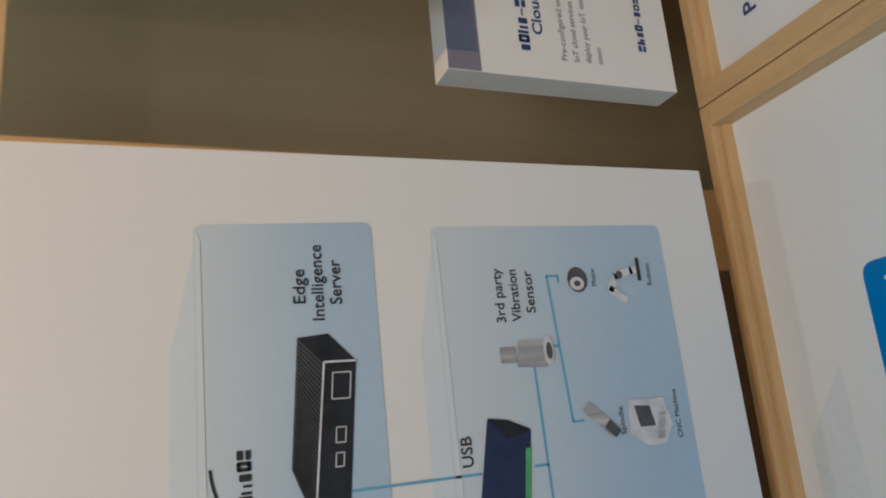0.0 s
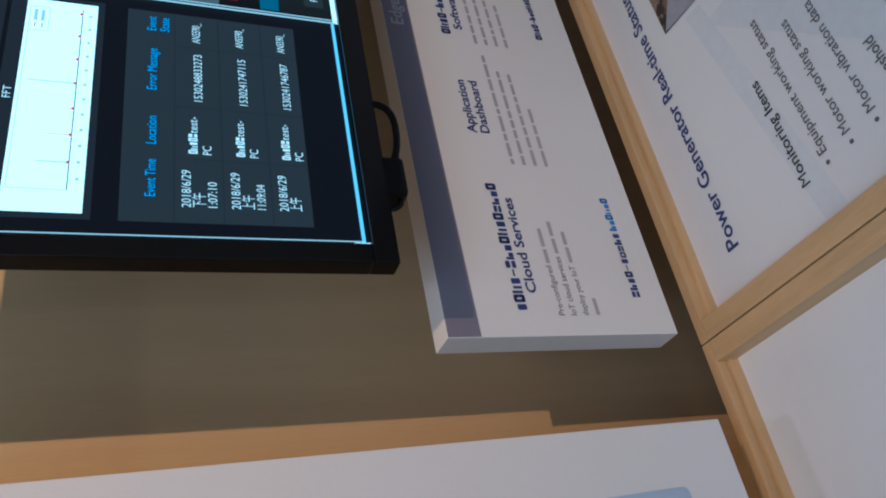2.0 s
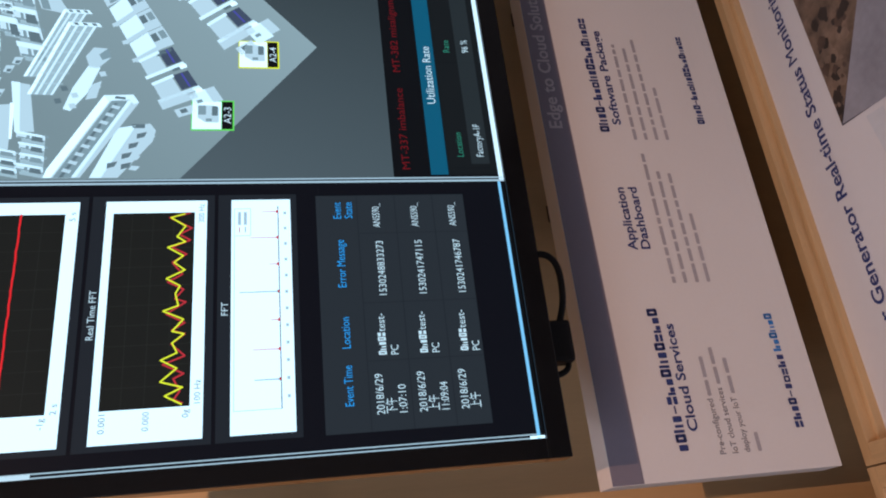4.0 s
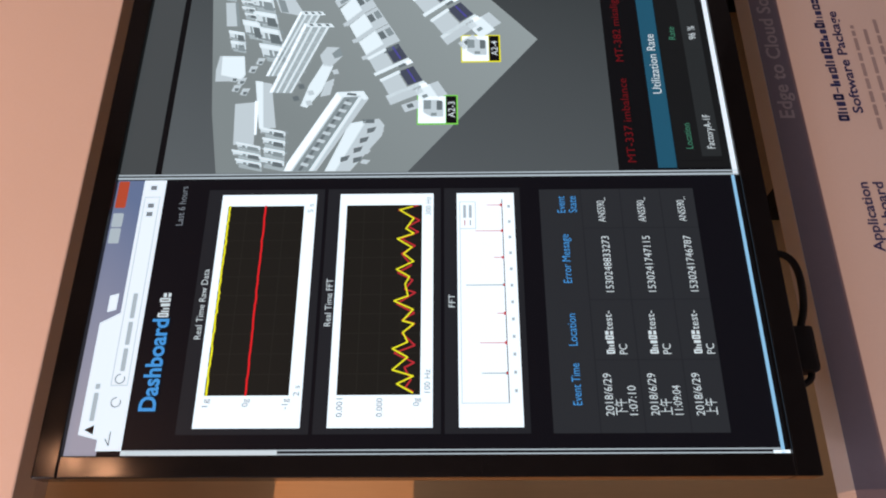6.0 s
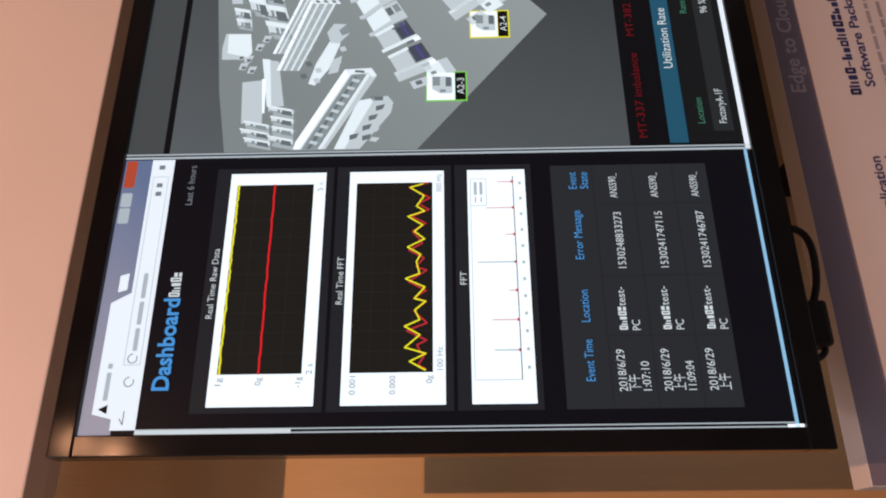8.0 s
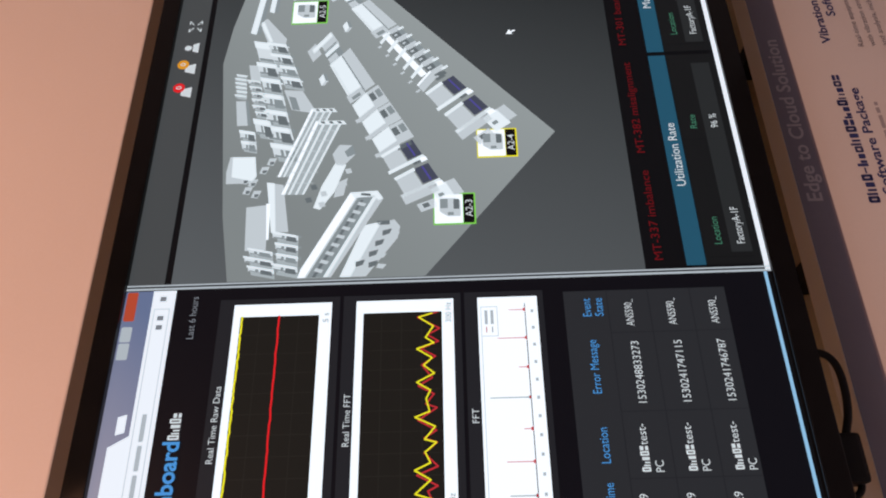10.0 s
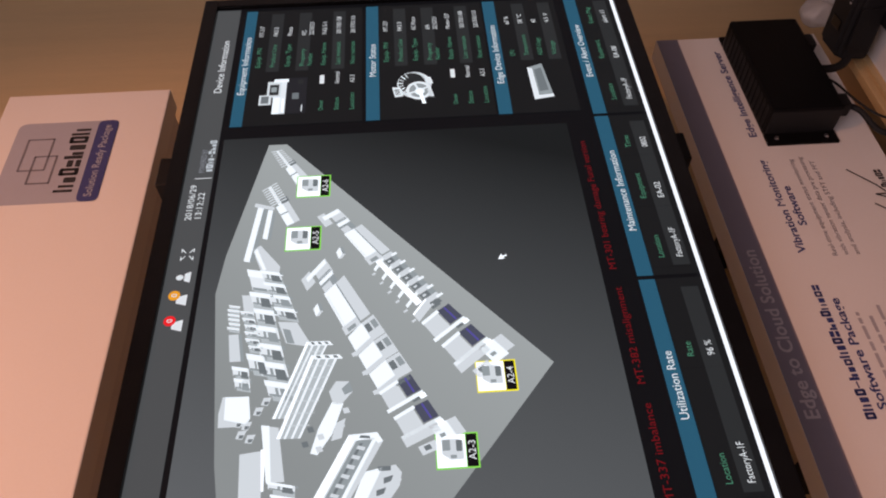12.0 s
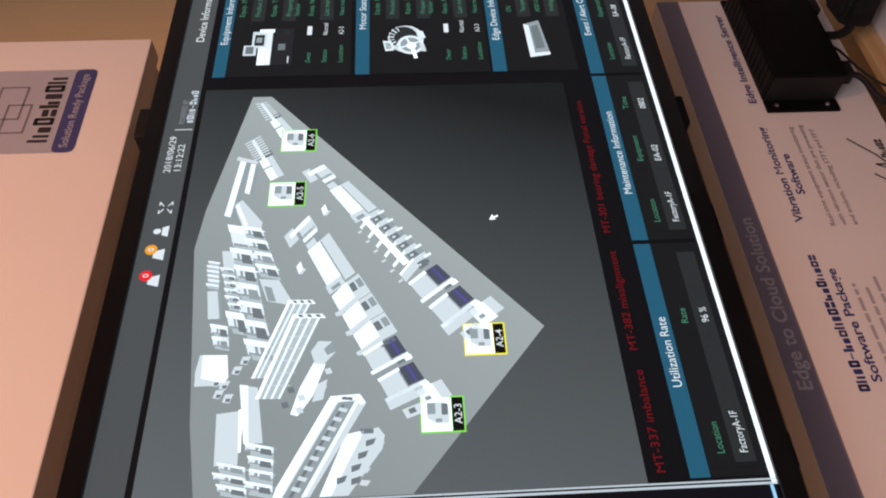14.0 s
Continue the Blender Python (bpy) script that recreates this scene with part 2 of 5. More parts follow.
def blocks(bm, lay, u, v, width, height, pattern):
    """A brand word as plain blocks, one for each letter: t tall, x low."""
    step = width / len(pattern)
    for i, ch in enumerate(pattern):
        if ch == " ":
            continue
        h = height * {"t": 1.0, "x": 0.74, "-": 0.55}[ch]
        v0 = v + (height * 0.35 if ch == "-" else 0)
        x0, x1, w = u + i * step + step * 0.09, u + (i + 1) * step - step * 0.07, min(step * 0.30, h * 0.26)
        kind = "bar" if ch == "-" else ("ring", "stems", "solid", "split", "solid", "ring", "step")[(i * 3 + len(pattern)) % 7]
        if kind == "bar":
            add_rect(bm, lay, x0, v0, x1, v0 + w)
        elif kind == "ring":
            add_line(bm, lay, [(x0 + w / 2, v0 + w / 2), (x1 - w / 2, v0 + w / 2), (x1 - w / 2, v0 + h - w / 2), (x0 + w / 2, v0 + h - w / 2), (x0 + w / 2, v0 + w / 2)], w * 1.15)
        elif kind == "stems":
            add_rect(bm, lay, x0, v0, x0 + w, v0 + h)
            add_rect(bm, lay, x1 - w, v0, x1, v0 + h * 0.8)
        elif kind == "solid":
            add_rect(bm, lay, x0 + w * 0.4, v0, x1 - w * 0.3, v0 + h * 0.86, w * 0.5)
        elif kind == "split":
            add_rect(bm, lay, x0, v0, x1, v0 + h * 0.38, w * 0.4)
            add_rect(bm, lay, x0, v0 + h * 0.56, x1, v0 + h, w * 0.4)
        else:
            add_rect(bm, lay, x0, v0, x0 + w * 1.3, v0 + h)
            add_rect(bm, lay, x0 + w * 1.5, v0, x1, v0 + h * 0.62, w * 0.4)
    return bm


def text_lines(bm, lay, u, v, width, height, pitch, count, seed):
    """Small print that cannot be read: broken bars, word by word."""
    rng = random.Random(seed)
    for i in range(count):
        end = u + width * (rng.uniform(0.8, 1.0) if i < count - 1 else rng.uniform(0.35, 0.7))
        a = u
        while a < end - 0.004:
            b = min(end, a + rng.uniform(0.007, 0.022))
            add_rect(bm, lay, a, v - i * pitch, b, v - i * pitch + height, height * 0.3)
            a = b + 0.0028
    return bm


# print on the generator sheet
part("heading", words("Power Generator Real-time Status Monitoring,", lay_r(2.5), 0.037, 0.036, 0.490, 0.0160, 0.016), INK_NAVY, FRAME_R)
part("subheading", words("Monitoring Items", lay_r(2.5), 0.037, -0.064, 0.121, 0.0105, 0.014), INK_BLACK, FRAME_R)
BULLET_INK = material("bullet_ink", (0.13, 0.125, 0.13), 0.45, vary=0.1)
for text, v, w in (("Equipment working status", -0.0915, 0.161), ("Motor working status", -0.1185, 0.131), ("Motor vibration data", -0.1455, 0.126)):
    part("bullet_text", words(text, lay_r(2.5), 0.050, v, w, 0.0095, 0.008), BULLET_INK, FRAME_R)
    part("bullet", poly(lay_r(2.5), [(0.0405 + 0.0022 * math.cos(a * 0.785), v + 0.0045 + 0.0022 * math.sin(a * 0.785)) for a in range(8)]), BULLET_INK, FRAME_R)
part("bullet_text", words("threshold", lay_r(2.5), 0.050, -0.1725, 0.052, 0.0095, 0.014), BULLET_INK, FRAME_R)
SMALL_INK = material("small_print_ink", (0.44, 0.42, 0.45), 0.45, vary=0.1)
part("small_print", text_lines(bmesh.new(), lay_r(2.5), 0.05, -0.2, 0.16, 0.005, 0.027, 2, 3), SMALL_INK, FRAME_R)
PHOTO_DARK = material("photo_dark", (0.03, 0.035, 0.07), 0.32, vary=0.9, scale=14)
PHOTO_RUBBLE = material("photo_rubble", (0.16, 0.11, 0.075), 0.32, vary=0.95, scale=30, fine=90)
PHOTO_GREY = material("photo_grey", (0.34, 0.35, 0.4), 0.32, vary=0.2, scale=12)
PHOTO_DRUM = material("photo_drum", (0.17, 0.18, 0.23), 0.32, vary=0.3, scale=40)
PALE_TINT = material("pale_tint", (0.72, 0.75, 0.78), 0.32, vary=0.08, scale=5)
part("photo", poly(lay_r(1), [(0.300, 0.010), (1.05, 0.018), (1.05, -0.33), (0.262, -0.33)]), PHOTO_DARK, FRAME_R, "printed photograph of plant machinery")
part("photo_rubble", poly(lay_r(2), [(0.302, 0.0096), (1.05, 0.0175), (1.05, -0.10), (0.60, -0.118), (0.419, -0.078), (0.347, -0.025)]), PHOTO_RUBBLE, FRAME_R)
stones = (bmesh.new(), bmesh.new(), bmesh.new())
rng = random.Random(9)
for i in range(150):
    t = rng.random()
    cx = 0.315 + 0.32 * t
    lo = -0.025 - (cx - 0.347) * 0.72 if cx < 0.42 else -0.078 - (cx - 0.42) * 0.22
    cy = rng.uniform(min(lo + 0.008, 0.004), 0.006)
    r = rng.uniform(0.003, 0.010)
    add_poly(stones[i % 3], lay_r(2.1 + 0.005 * i), [(cx + r * rng.uniform(0.6, 1.2) * math.cos(a * 1.047), max(lo, min(0.0095, cy + r * rng.uniform(0.5, 1.0) * math.sin(a * 1.047)))) for a in range(6)])
for bm, tint in zip(stones, ((0.035, 0.025, 0.02), (0.24, 0.17, 0.12), (0.10, 0.065, 0.045))):
    part("photo_stones", bm, material("photo_stones", tint, 0.4, vary=0.4, scale=40), FRAME_R)
part("photo_beam", poly(lay_r(3), [(0.301, 0.008), (0.347, -0.025), (0.419, -0.078), (0.60, -0.118), (0.60, -0.150), (0.392, -0.108), (0.305, -0.083), (0.291, -0.060)]), PHOTO_GREY, FRAME_R)
part("photo_beam", poly(lay_r(3), [(0.286, -0.098), (0.5, -0.146), (0.5, -0.152), (0.285, -0.105)]), PHOTO_GREY, FRAME_R)
for cx, cy, r in ((0.312, -0.142, 0.028), (0.40, -0.165, 0.034)):
    wheel = [(math.cos(a * 0.3491), math.sin(a * 0.3491)) for a in range(18)]
    part("photo_wheel", poly(lay_r(3), [(cx + r * p, cy + r * q) for p, q in wheel]), PHOTO_DRUM, FRAME_R)
    part("photo_wheel", poly(lay_r(4), [(cx + r * 0.80 * p, cy + r * 0.80 * q) for p, q in wheel]), PHOTO_GREY, FRAME_R)
    part("photo_wheel", poly(lay_r(5), [(cx + r * 0.25 * p, cy + r * 0.25 * q) for p, q in wheel]), PHOTO_DRUM, FRAME_R)
part("tint", poly(lay_r(1), [(0.05, -0.21), (0.26, -0.04), (0.258, -0.33), (0.02, -0.33)]), PALE_TINT, FRAME_R)
part("tint_band", poly(lay_r(0.5), [(0.0, -0.06), (0.29, -0.022), (0.287, -0.045), (0.0, -0.085)]), PALE_TINT, FRAME_R)
# print on the other sheet
PRINT_BLUE = material("print_blue", (0.0, 0.2, 0.58), 0.32, vary=0.06, scale=6)
part("blue_box", poly(lay_l(1), [(-0.80, -0.25), (-0.226, -0.25), (-0.226, -0.010), (-0.80, -0.010)], 0.012), PRINT_BLUE, FRAME_L, "bright blue rounded box")
part("box_lettering", words("ti", lay_l(2), -0.254, -0.045, 0.014, 0.018, 0.01), PAPER, FRAME_L)
part("tint", poly(lay_l(1), [(-0.80, 0.075), (-0.36, 0.075), (-0.30, 0.03), (-0.80, 0.01)]), material("sky_tint", (0.74, 0.77, 0.81), 0.32, vary=0.08, scale=6), FRAME_L)


# ---- poster panel ----
PANEL_OFF = Vector((-0.1335, 0.036, 1.069))
panel = thing("poster_panel", "white hanging panel printed with a pale blue network diagram", "poster", PANEL_OFF)
panel.rotation_euler = (0, radians(-0.9), 0)
part("board", box((-0.82, 0, 0), (0, 0.012, 0.85), 0.001), BOARD, panel)
for x in (-0.65, -0.3):
    part("standoff", box((x - 0.012, 0.012, 0.5), (x + 0.012, WALL_Y - 0.036, 0.53)), MATT_BLACK, panel)


def lay_p(k):
    return lambda u, v: Vector((-0.1855 + (u + 0.181) * 1.03, PANEL_OFF.y - 0.0004 * k, 1.358 + (v - 1.352) * 1.017)) - PANEL_OFF


def fading(mat, colour, z0, z1):
    """A print that fades to a second colour with height."""
    nt = mat.node_tree
    tex, sep, span, mix = nt.nodes.new("ShaderNodeTexCoord"), nt.nodes.new("ShaderNodeSeparateXYZ"), nt.nodes.new("ShaderNodeMapRange"), nt.nodes.new("ShaderNodeMix")
    mix.data_type = "RGBA"
    span.interpolation_type = "SMOOTHSTEP"
    span.inputs["From Min"].default_value, span.inputs["From Max"].default_value = z0, z1
    socket = nt.nodes["Principled BSDF"].inputs["Base Color"]
    nt.links.new(tex.outputs["Object"], sep.inputs[0])
    nt.links.new(sep.outputs["Z"], span.inputs["Value"])
    nt.links.new(span.outputs["Result"], mix.inputs["Factor"])
    if socket.is_linked:
        nt.links.new(socket.links[0].from_socket, mix.inputs["A"])
    else:
        mix.inputs["A"].default_value = socket.default_value
    mix.inputs["B"].default_value = (*colour, 1)
    nt.links.new(mix.outputs["Result"], socket)
    return mat


PALER_BLUE = material("paler_blue_print", (0.70, 0.745, 0.785), 0.5, vary=0.04, scale=7)
LINE_BLUE = material("line_blue_print", (0.16, 0.42, 0.62), 0.5, vary=0.04)
PIC_BLACK = material("print_black", (0.02, 0.022, 0.028), 0.45, vary=0.3, scale=60)
PIC_SHADE = material("print_charcoal", (0.09, 0.09, 0.10), 0.45, vary=0.3, scale=60)
PIC_STEEL = material("print_steel", (0.42, 0.41, 0.42), 0.45, vary=0.5, scale=90, stretch=(1.5, 1, 0.1))
PIC_LIGHT = material("print_light_grey", (0.66, 0.66, 0.68), 0.45, vary=0.2, scale=80)
PIC_NAVY = material("print_deep_navy", (0.025, 0.035, 0.09), 0.45, vary=0.2, scale=60)
PIC_GREEN = material("print_green", (0.12, 0.4, 0.16), 0.45, vary=0.2, scale=90)

for lo, hi in ((1.352, 1.466), (1.119, 1.310)):
    part("diagram_box", poly(lay_p(1), [(-0.9, lo), (-0.178, lo), (-0.181, hi), (-0.9, hi)], 0.006), fading(material("pale_blue_print", (0.45, 0.57, 0.70), 0.5, vary=0.05, scale=5), (0.64, 0.69, 0.73), lo - 1.061 + 0.02, hi - 1.061 + 0.02), panel, "pale blue diagram box")
    part("box_edge", poly(lay_p(2), [(-0.9, hi - 0.009), (-0.19, hi - 0.004), (-0.186, hi - 0.001), (-0.9, hi - 0.001)]), PALER_BLUE, panel)
    part("box_fold", poly(lay_p(1), [(-0.9, hi), (-0.196, hi), (-0.26, hi + 0.014), (-0.9, hi + 0.02)]), PALER_BLUE, panel)
for text, u, v, w, h in (("Edge", -0.232, 1.399, 0.022, 0.0078), ("Intelligence", -0.243, 1.3872, 0.049, 0.0078), ("Server", -0.233, 1.3755, 0.029, 0.0078),
                         ("3rd party", -0.249, 1.2605, 0.038, 0.0072), ("Vibration", -0.249, 1.2485, 0.037, 0.0072), ("Sensor", -0.243, 1.2365, 0.030, 0.0072), ("USB", -0.341, 1.296, 0.019, 0.0078)):
    part("lettering", words(text, lay_p(3), u, v, w, h, 0.008), INK_BLACK, panel)
for text, u, v, w in (("Motor", -0.225, 1.1835, 0.0135), ("Robotic", -0.2255, 1.1345, 0.0175), ("Spindle", -0.331, 1.1775, 0.019), ("CNC Machine", -0.337, 1.130, 0.034)):
    part("caption", words(text, lay_p(3), u, v, w, 0.0042, 0.0), INK_BLACK, panel)
part("brand_word", blocks(bmesh.new(), lay_p(3), -0.349, 1.436, 0.032, 0.008, "txttt"), INK_BLACK, panel)
part("brand_swoosh", line(lay_p(3), [(-0.327 - 0.05 * s, 1.459 - 0.022 * s ** 1.6) for s in [i / 10 for i in range(11)]], 0.0016), INK_BLACK, panel)
# printed picture of the server
part("picture_top", poly(lay_p(3), [(-0.2535, 1.4055), (-0.2690, 1.390), (-0.362, 1.4005), (-0.331, 1.4125)]), PIC_SHADE, panel)
part("picture_side", poly(lay_p(3), [(-0.2535, 1.4055), (-0.2515, 1.386), (-0.2690, 1.369), (-0.2690, 1.390)]), PIC_BLACK, panel)
part("picture_front", poly(lay_p(3), [(-0.2690, 1.390), (-0.2690, 1.369), (-0.362, 1.379), (-0.362, 1.4005)]), PIC_BLACK, panel)
for i in range(30):
    s = i / 30
    a, b = Vector((-0.2690 - 0.093 * s, 1.390 + 0.0105 * s)), Vector((-0.2535 - 0.0775 * s, 1.4055 + 0.007 * s))
    part("picture_fin", line(lay_p(4), [tuple(a), tuple(a.lerp(b, 0.93))], 0.0009), PIC_BLACK, panel)
part("picture_edge", line(lay_p(5), [(-0.362, 1.4), (-0.2692, 1.3896), (-0.2692, 1.3692)], 0.0013), PIC_LIGHT, panel)
for u0, v0, w, h in ((-0.292, 1.3745, 0.016, 0.0115), (-0.318, 1.379, 0.009, 0.006), (-0.332, 1.381, 0.008, 0.005)):
    part("picture_port", line(lay_p(5), [(u0, v0), (u0 + w, v0 - w * 0.1), (u0 + w, v0 + h - w * 0.1), (u0, v0 + h), (u0, v0)], 0.0008), PIC_LIGHT, panel)
# sensor, module and machines
part("picture_sensor", poly(lay_p(3), [(-0.262, 1.2535), (-0.262, 1.231), (-0.266, 1.228), (-0.278, 1.229), (-0.281, 1.233), (-0.280, 1.256)], 0.001), PIC_STEEL, panel)
part("picture_sensor_face", poly(lay_p(4), [(-0.270 + 0.0105 * math.cos(a * 0.5236), 1.2305 + 0.0042 * math.sin(a * 0.5236)) for a in range(12)]), PIC_LIGHT, panel)
part("picture_sensor_eye", poly(lay_p(5), [(-0.270 + 0.006 * math.cos(a * 0.5236), 1.2303 + 0.0024 * math.sin(a * 0.5236)) for a in range(12)]), PIC_SHADE, panel)
part("picture_stud", poly(lay_p(3), [(-0.266, 1.268), (-0.266, 1.256), (-0.277, 1.256), (-0.277, 1.268)], 0.001), PIC_STEEL, panel)
part("picture_module", poly(lay_p(3), [(-0.312, 1.283), (-0.314, 1.268), (-0.321, 1.252), (-0.380, 1.260), (-0.380, 1.297)], 0.0015), PIC_NAVY, panel)
part("picture_module_side", poly(lay_p(4), [(-0.312, 1.283), (-0.314, 1.268), (-0.322, 1.2525), (-0.326, 1.270)]), PIC_BLACK, panel)
part("picture_terminal", poly(lay_p(4), [(-0.333, 1.2575), (-0.333, 1.2535), (-0.380, 1.2605), (-0.380, 1.2645)]), PIC_GREEN, panel)
for pts in ([(-0.222, 1.215), (-0.217, 1.215), (-0.217, 1.224), (-0.319, 1.2185), (-0.319, 1.210)], [(-0.267, 1.2275), (-0.267, 1.222)], [(-0.280, 1.243), (-0.40, 1.241)], [(-0.347, 1.379), (-0.346, 1.291)], [(-0.345, 1.252), (-0.345, 1.242)]):
    part("diagram_line", line(lay_p(2), pts, 0.0017), LINE_BLUE, panel)
part("picture_motor", poly(lay_p(3), [(-0.220 + 0.0095 * math.cos(a * 0.5236), 1.199 + 0.0085 * math.sin(a * 0.5236)) for a in range(12)]), PIC_SHADE, panel)
part("picture_motor_face", poly(lay_p(4), [(-0.223 + 0.005 * math.cos(a * 0.5236), 1.2 + 0.006 * math.sin(a * 0.5236)) for a in range(12)]), PIC_LIGHT, panel)
part("picture_motor_hub", poly(lay_p(5), [(-0.223 + 0.0022 * math.cos(a * 0.5236), 1.2 + 0.0028 * math.sin(a * 0.5236)) for a in range(12)]), PIC_SHADE, panel)
part("picture_robot", line(lay_p(4), [(-0.236, 1.160), (-0.228, 1.172), (-0.218, 1.166), (-0.214, 1.152), (-0.2135, 1.146)], 0.0055), PIC_LIGHT, panel)
part("picture_robot_base", line(lay_p(5), [(-0.221, 1.1455), (-0.205, 1.1455)], 0.003), PIC_BLACK, panel)
part("picture_robot_joint", poly(lay_p(5), [(-0.217 + 0.003 * math.cos(a * 0.785), 1.163 + 0.003 * math.sin(a * 0.785)) for a in range(8)]), PIC_SHADE, panel)
part("picture_spindle", line(lay_p(4), [(-0.311, 1.206), (-0.327, 1.188)], 0.0085), PIC_STEEL, panel)
part("picture_spindle_nose", line(lay_p(5), [(-0.3235, 1.191), (-0.329, 1.1855)], 0.007), PIC_SHADE, panel)
part("picture_machine", poly(lay_p(3), [(-0.308, 1.172), (-0.308, 1.142), (-0.327, 1.137), (-0.340, 1.145), (-0.340, 1.160), (-0.332, 1.174)]), PIC_LIGHT, panel)
part("picture_machine_window", poly(lay_p(4), [(-0.312, 1.168), (-0.313, 1.155), (-0.327, 1.152), (-0.327, 1.165)]), PIC_SHADE, panel)
part("picture_machine_panel", poly(lay_p(4), [(-0.318, 1.148), (-0.318, 1.142), (-0.336, 1.146), (-0.336, 1.152)]), PIC_STEEL, panel)

# ---- top board ----
TOP_OFF = Vector((0.4, 0.105, 1.968))
top_board = thing("logo_board", "thick white hanging board with a grey-blue partner badge", "sign board", TOP_OFF)
part("board", box((-0.62, 0.0, 0.0), (0.508, 0.034, 0.225), 0.002), BOARD, top_board)
part("backing", box((-0.612, 0.034, 0.004), (0.500, 0.062, 0.221), 0.001), BOARD_EDGE, top_board, "slightly greyer layer behind the board")
for x in (-0.3, 0.3):
    part("standoff", box((x - 0.012, 0.062, 0.15), (x + 0.012, WALL_Y - 0.105, 0.18)), MATT_BLACK, top_board)


def lay_t(k):
    return lambda u, v: Vector((u, TOP_OFF.y - 0.0004 * k, v)) - TOP_OFF


BADGE_GREY = material("badge_grey", (0.4, 0.42, 0.5), 0.5, vary=0.03)
BADGE_NAVY = material("badge_navy", (0.05, 0.06, 0.2), 0.5, vary=0.05)
badge = part("badge", rect(lay_t(1), 0.700, 2.027, 0.848, 2.161, 0.012), BADGE_GREY, top_board, "grey-blue rounded badge")
part("badge_strip", rect(lay_t(2), 0.700, 2.027, 0.848, 2.054, 0.009), BADGE_NAVY, top_board)
part("badge_lettering", words("Solution Ready Package", lay_t(3), 0.708, 2.036, 0.130, 0.010, 0.008), BADGE_GREY, top_board)
part("badge_word", blocks(bmesh.new(), lay_t(2), 0.716, 2.062, 0.118, 0.024, "txtxtttt"), INK_BLACK, top_board)
for cu, cv, r in ((0.787, 2.124, 0.0168), (0.759, 2.110, 0.0142)):
    part("badge_square", line(lay_t(2), [(cu - r * 1.7, cv - r), (cu + r * 1.7, cv - r), (cu + r * 1.7, cv + r), (cu - r * 1.7, cv + r), (cu - r * 1.7, cv - r)], 0.0026), INK_GREY, top_board)

# ---- sign below the monitor ----
SIGN_OFF = Vector((-0.033, 0.086, 1.033))
sign = thing("solution_sign", "thick white foam board sign with a navy band and lettering", "sign board", SIGN_OFF)
part("board", box((0, 0, 0), (0.975, 0.031, 0.234), 0.0008), BOARD, sign)
for x in (0.4, 0.75):
    part("standoff", box((x - 0.012, 0.031, 0.12), (x + 0.012, WALL_Y - 0.086, 0.15)), MATT_BLACK, sign)


def lay_s(k):
    return lambda u, v: Vector((u, SIGN_OFF.y - 0.0004 * k, v)) - SIGN_OFF


part("band", rect(lay_s(1), -0.0325, 1.236, 0.9415, 1.2665), NAVY_BAND, sign, "greyish navy band")
BAND_TEXT = material("band_lettering", (0.48, 0.45, 0.50), 0.5, vary=0.04)
part("band_lettering", words("Edge to Cloud Solution", lay_s(2), 0.346, 1.2455, 0.208, 0.0145, 0.016), BAND_TEXT, sign)
for text, u, v, w in (("Cloud Services", 0.010, 1.172, 0.106), ("Application", 0.197, 1.1905, 0.074), ("Dashboard", 0.198, 1.176, 0.073), ("Software Package", 0.351, 1.1755, 0.132),
                      ("Vibration Monitoring", 0.546, 1.187, 0.147), ("Software", 0.586, 1.172, 0.062), ("Edge Intelligence Server", 0.735, 1.184, 0.175)):
    part("column_heading", words(text, lay_s(2), u, v, w, 0.0098, 0.018), INK_NAVY, sign)
part("brand_heading", blocks(bmesh.new(), lay_s(2), -0.009, 1.186, 0.142, 0.0105, "tttt-txxttttxxxt"), INK_NAVY, sign)
part("brand_heading", blocks(bmesh.new(), lay_s(2), 0.341, 1.191, 0.161, 0.0105, "tttt-txxttttxxtxxxx"), INK_NAVY, sign)
part("brand_link", blocks(bmesh.new(), lay_s(2), 0.005, 1.0615, 0.074, 0.0085, "tttt-txxtt"), INK_NAVY, sign)
part("brand_link", blocks(bmesh.new(), lay_s(2), 0.081, 1.0615, 0.041, 0.0085, "txtxxt"), INK_BLUE, sign)
part("brand_link", blocks(bmesh.new(), lay_s(2), 0.352, 1.072, 0.126, 0.0085, "tttt-txxttttxxtxxxx"), INK_NAVY, sign)
for text, v, w in (("Pre-configured", 1.1495, 0.052), ("IoT cloud services", 1.137, 0.062), ("deploy your IoT", 1.1245, 0.052)):
    part("small_print", words(text, lay_s(2), -0.013, v, w, 0.0062, 0.0), INK_GREY, sign)
for u, v, w, n, seed in ((0.042, 1.1495, 0.085, 1, 11), (0.053, 1.137, 0.08, 1, 12), (0.043, 1.1245, 0.08, 1, 13), (-0.013, 1.1125, 0.05, 1, 14), (0.159, 1.157, 0.155, 4, 15), (0.331, 1.1605, 0.152, 4, 16)):
    part("small_print", text_lines(bmesh.new(), lay_s(2), u, v, w, 0.0038, 0.0128, n, seed), SMALL_INK, sign)
for i, text in enumerate(("Real-time equipment status monitoring", "with vibration sensor data pre processing", "and analysis, including STFT and FFT")):
    part("small_print", words(text, lay_s(2), 0.540, 1.153 - 0.0128 * i, (0.152, 0.155, 0.148)[i], 0.0060, 0.0), INK_GREY, sign)
part("brand_swoosh", line(lay_s(2), [(0.613, 1.079), (0.600, 1.064), (0.606, 1.052), (0.620, 1.056), (0.628, 1.072), (0.628, 1.056), (0.643, 1.066), (0.670, 1.092)], 0.0022), INK_BLACK, sign)
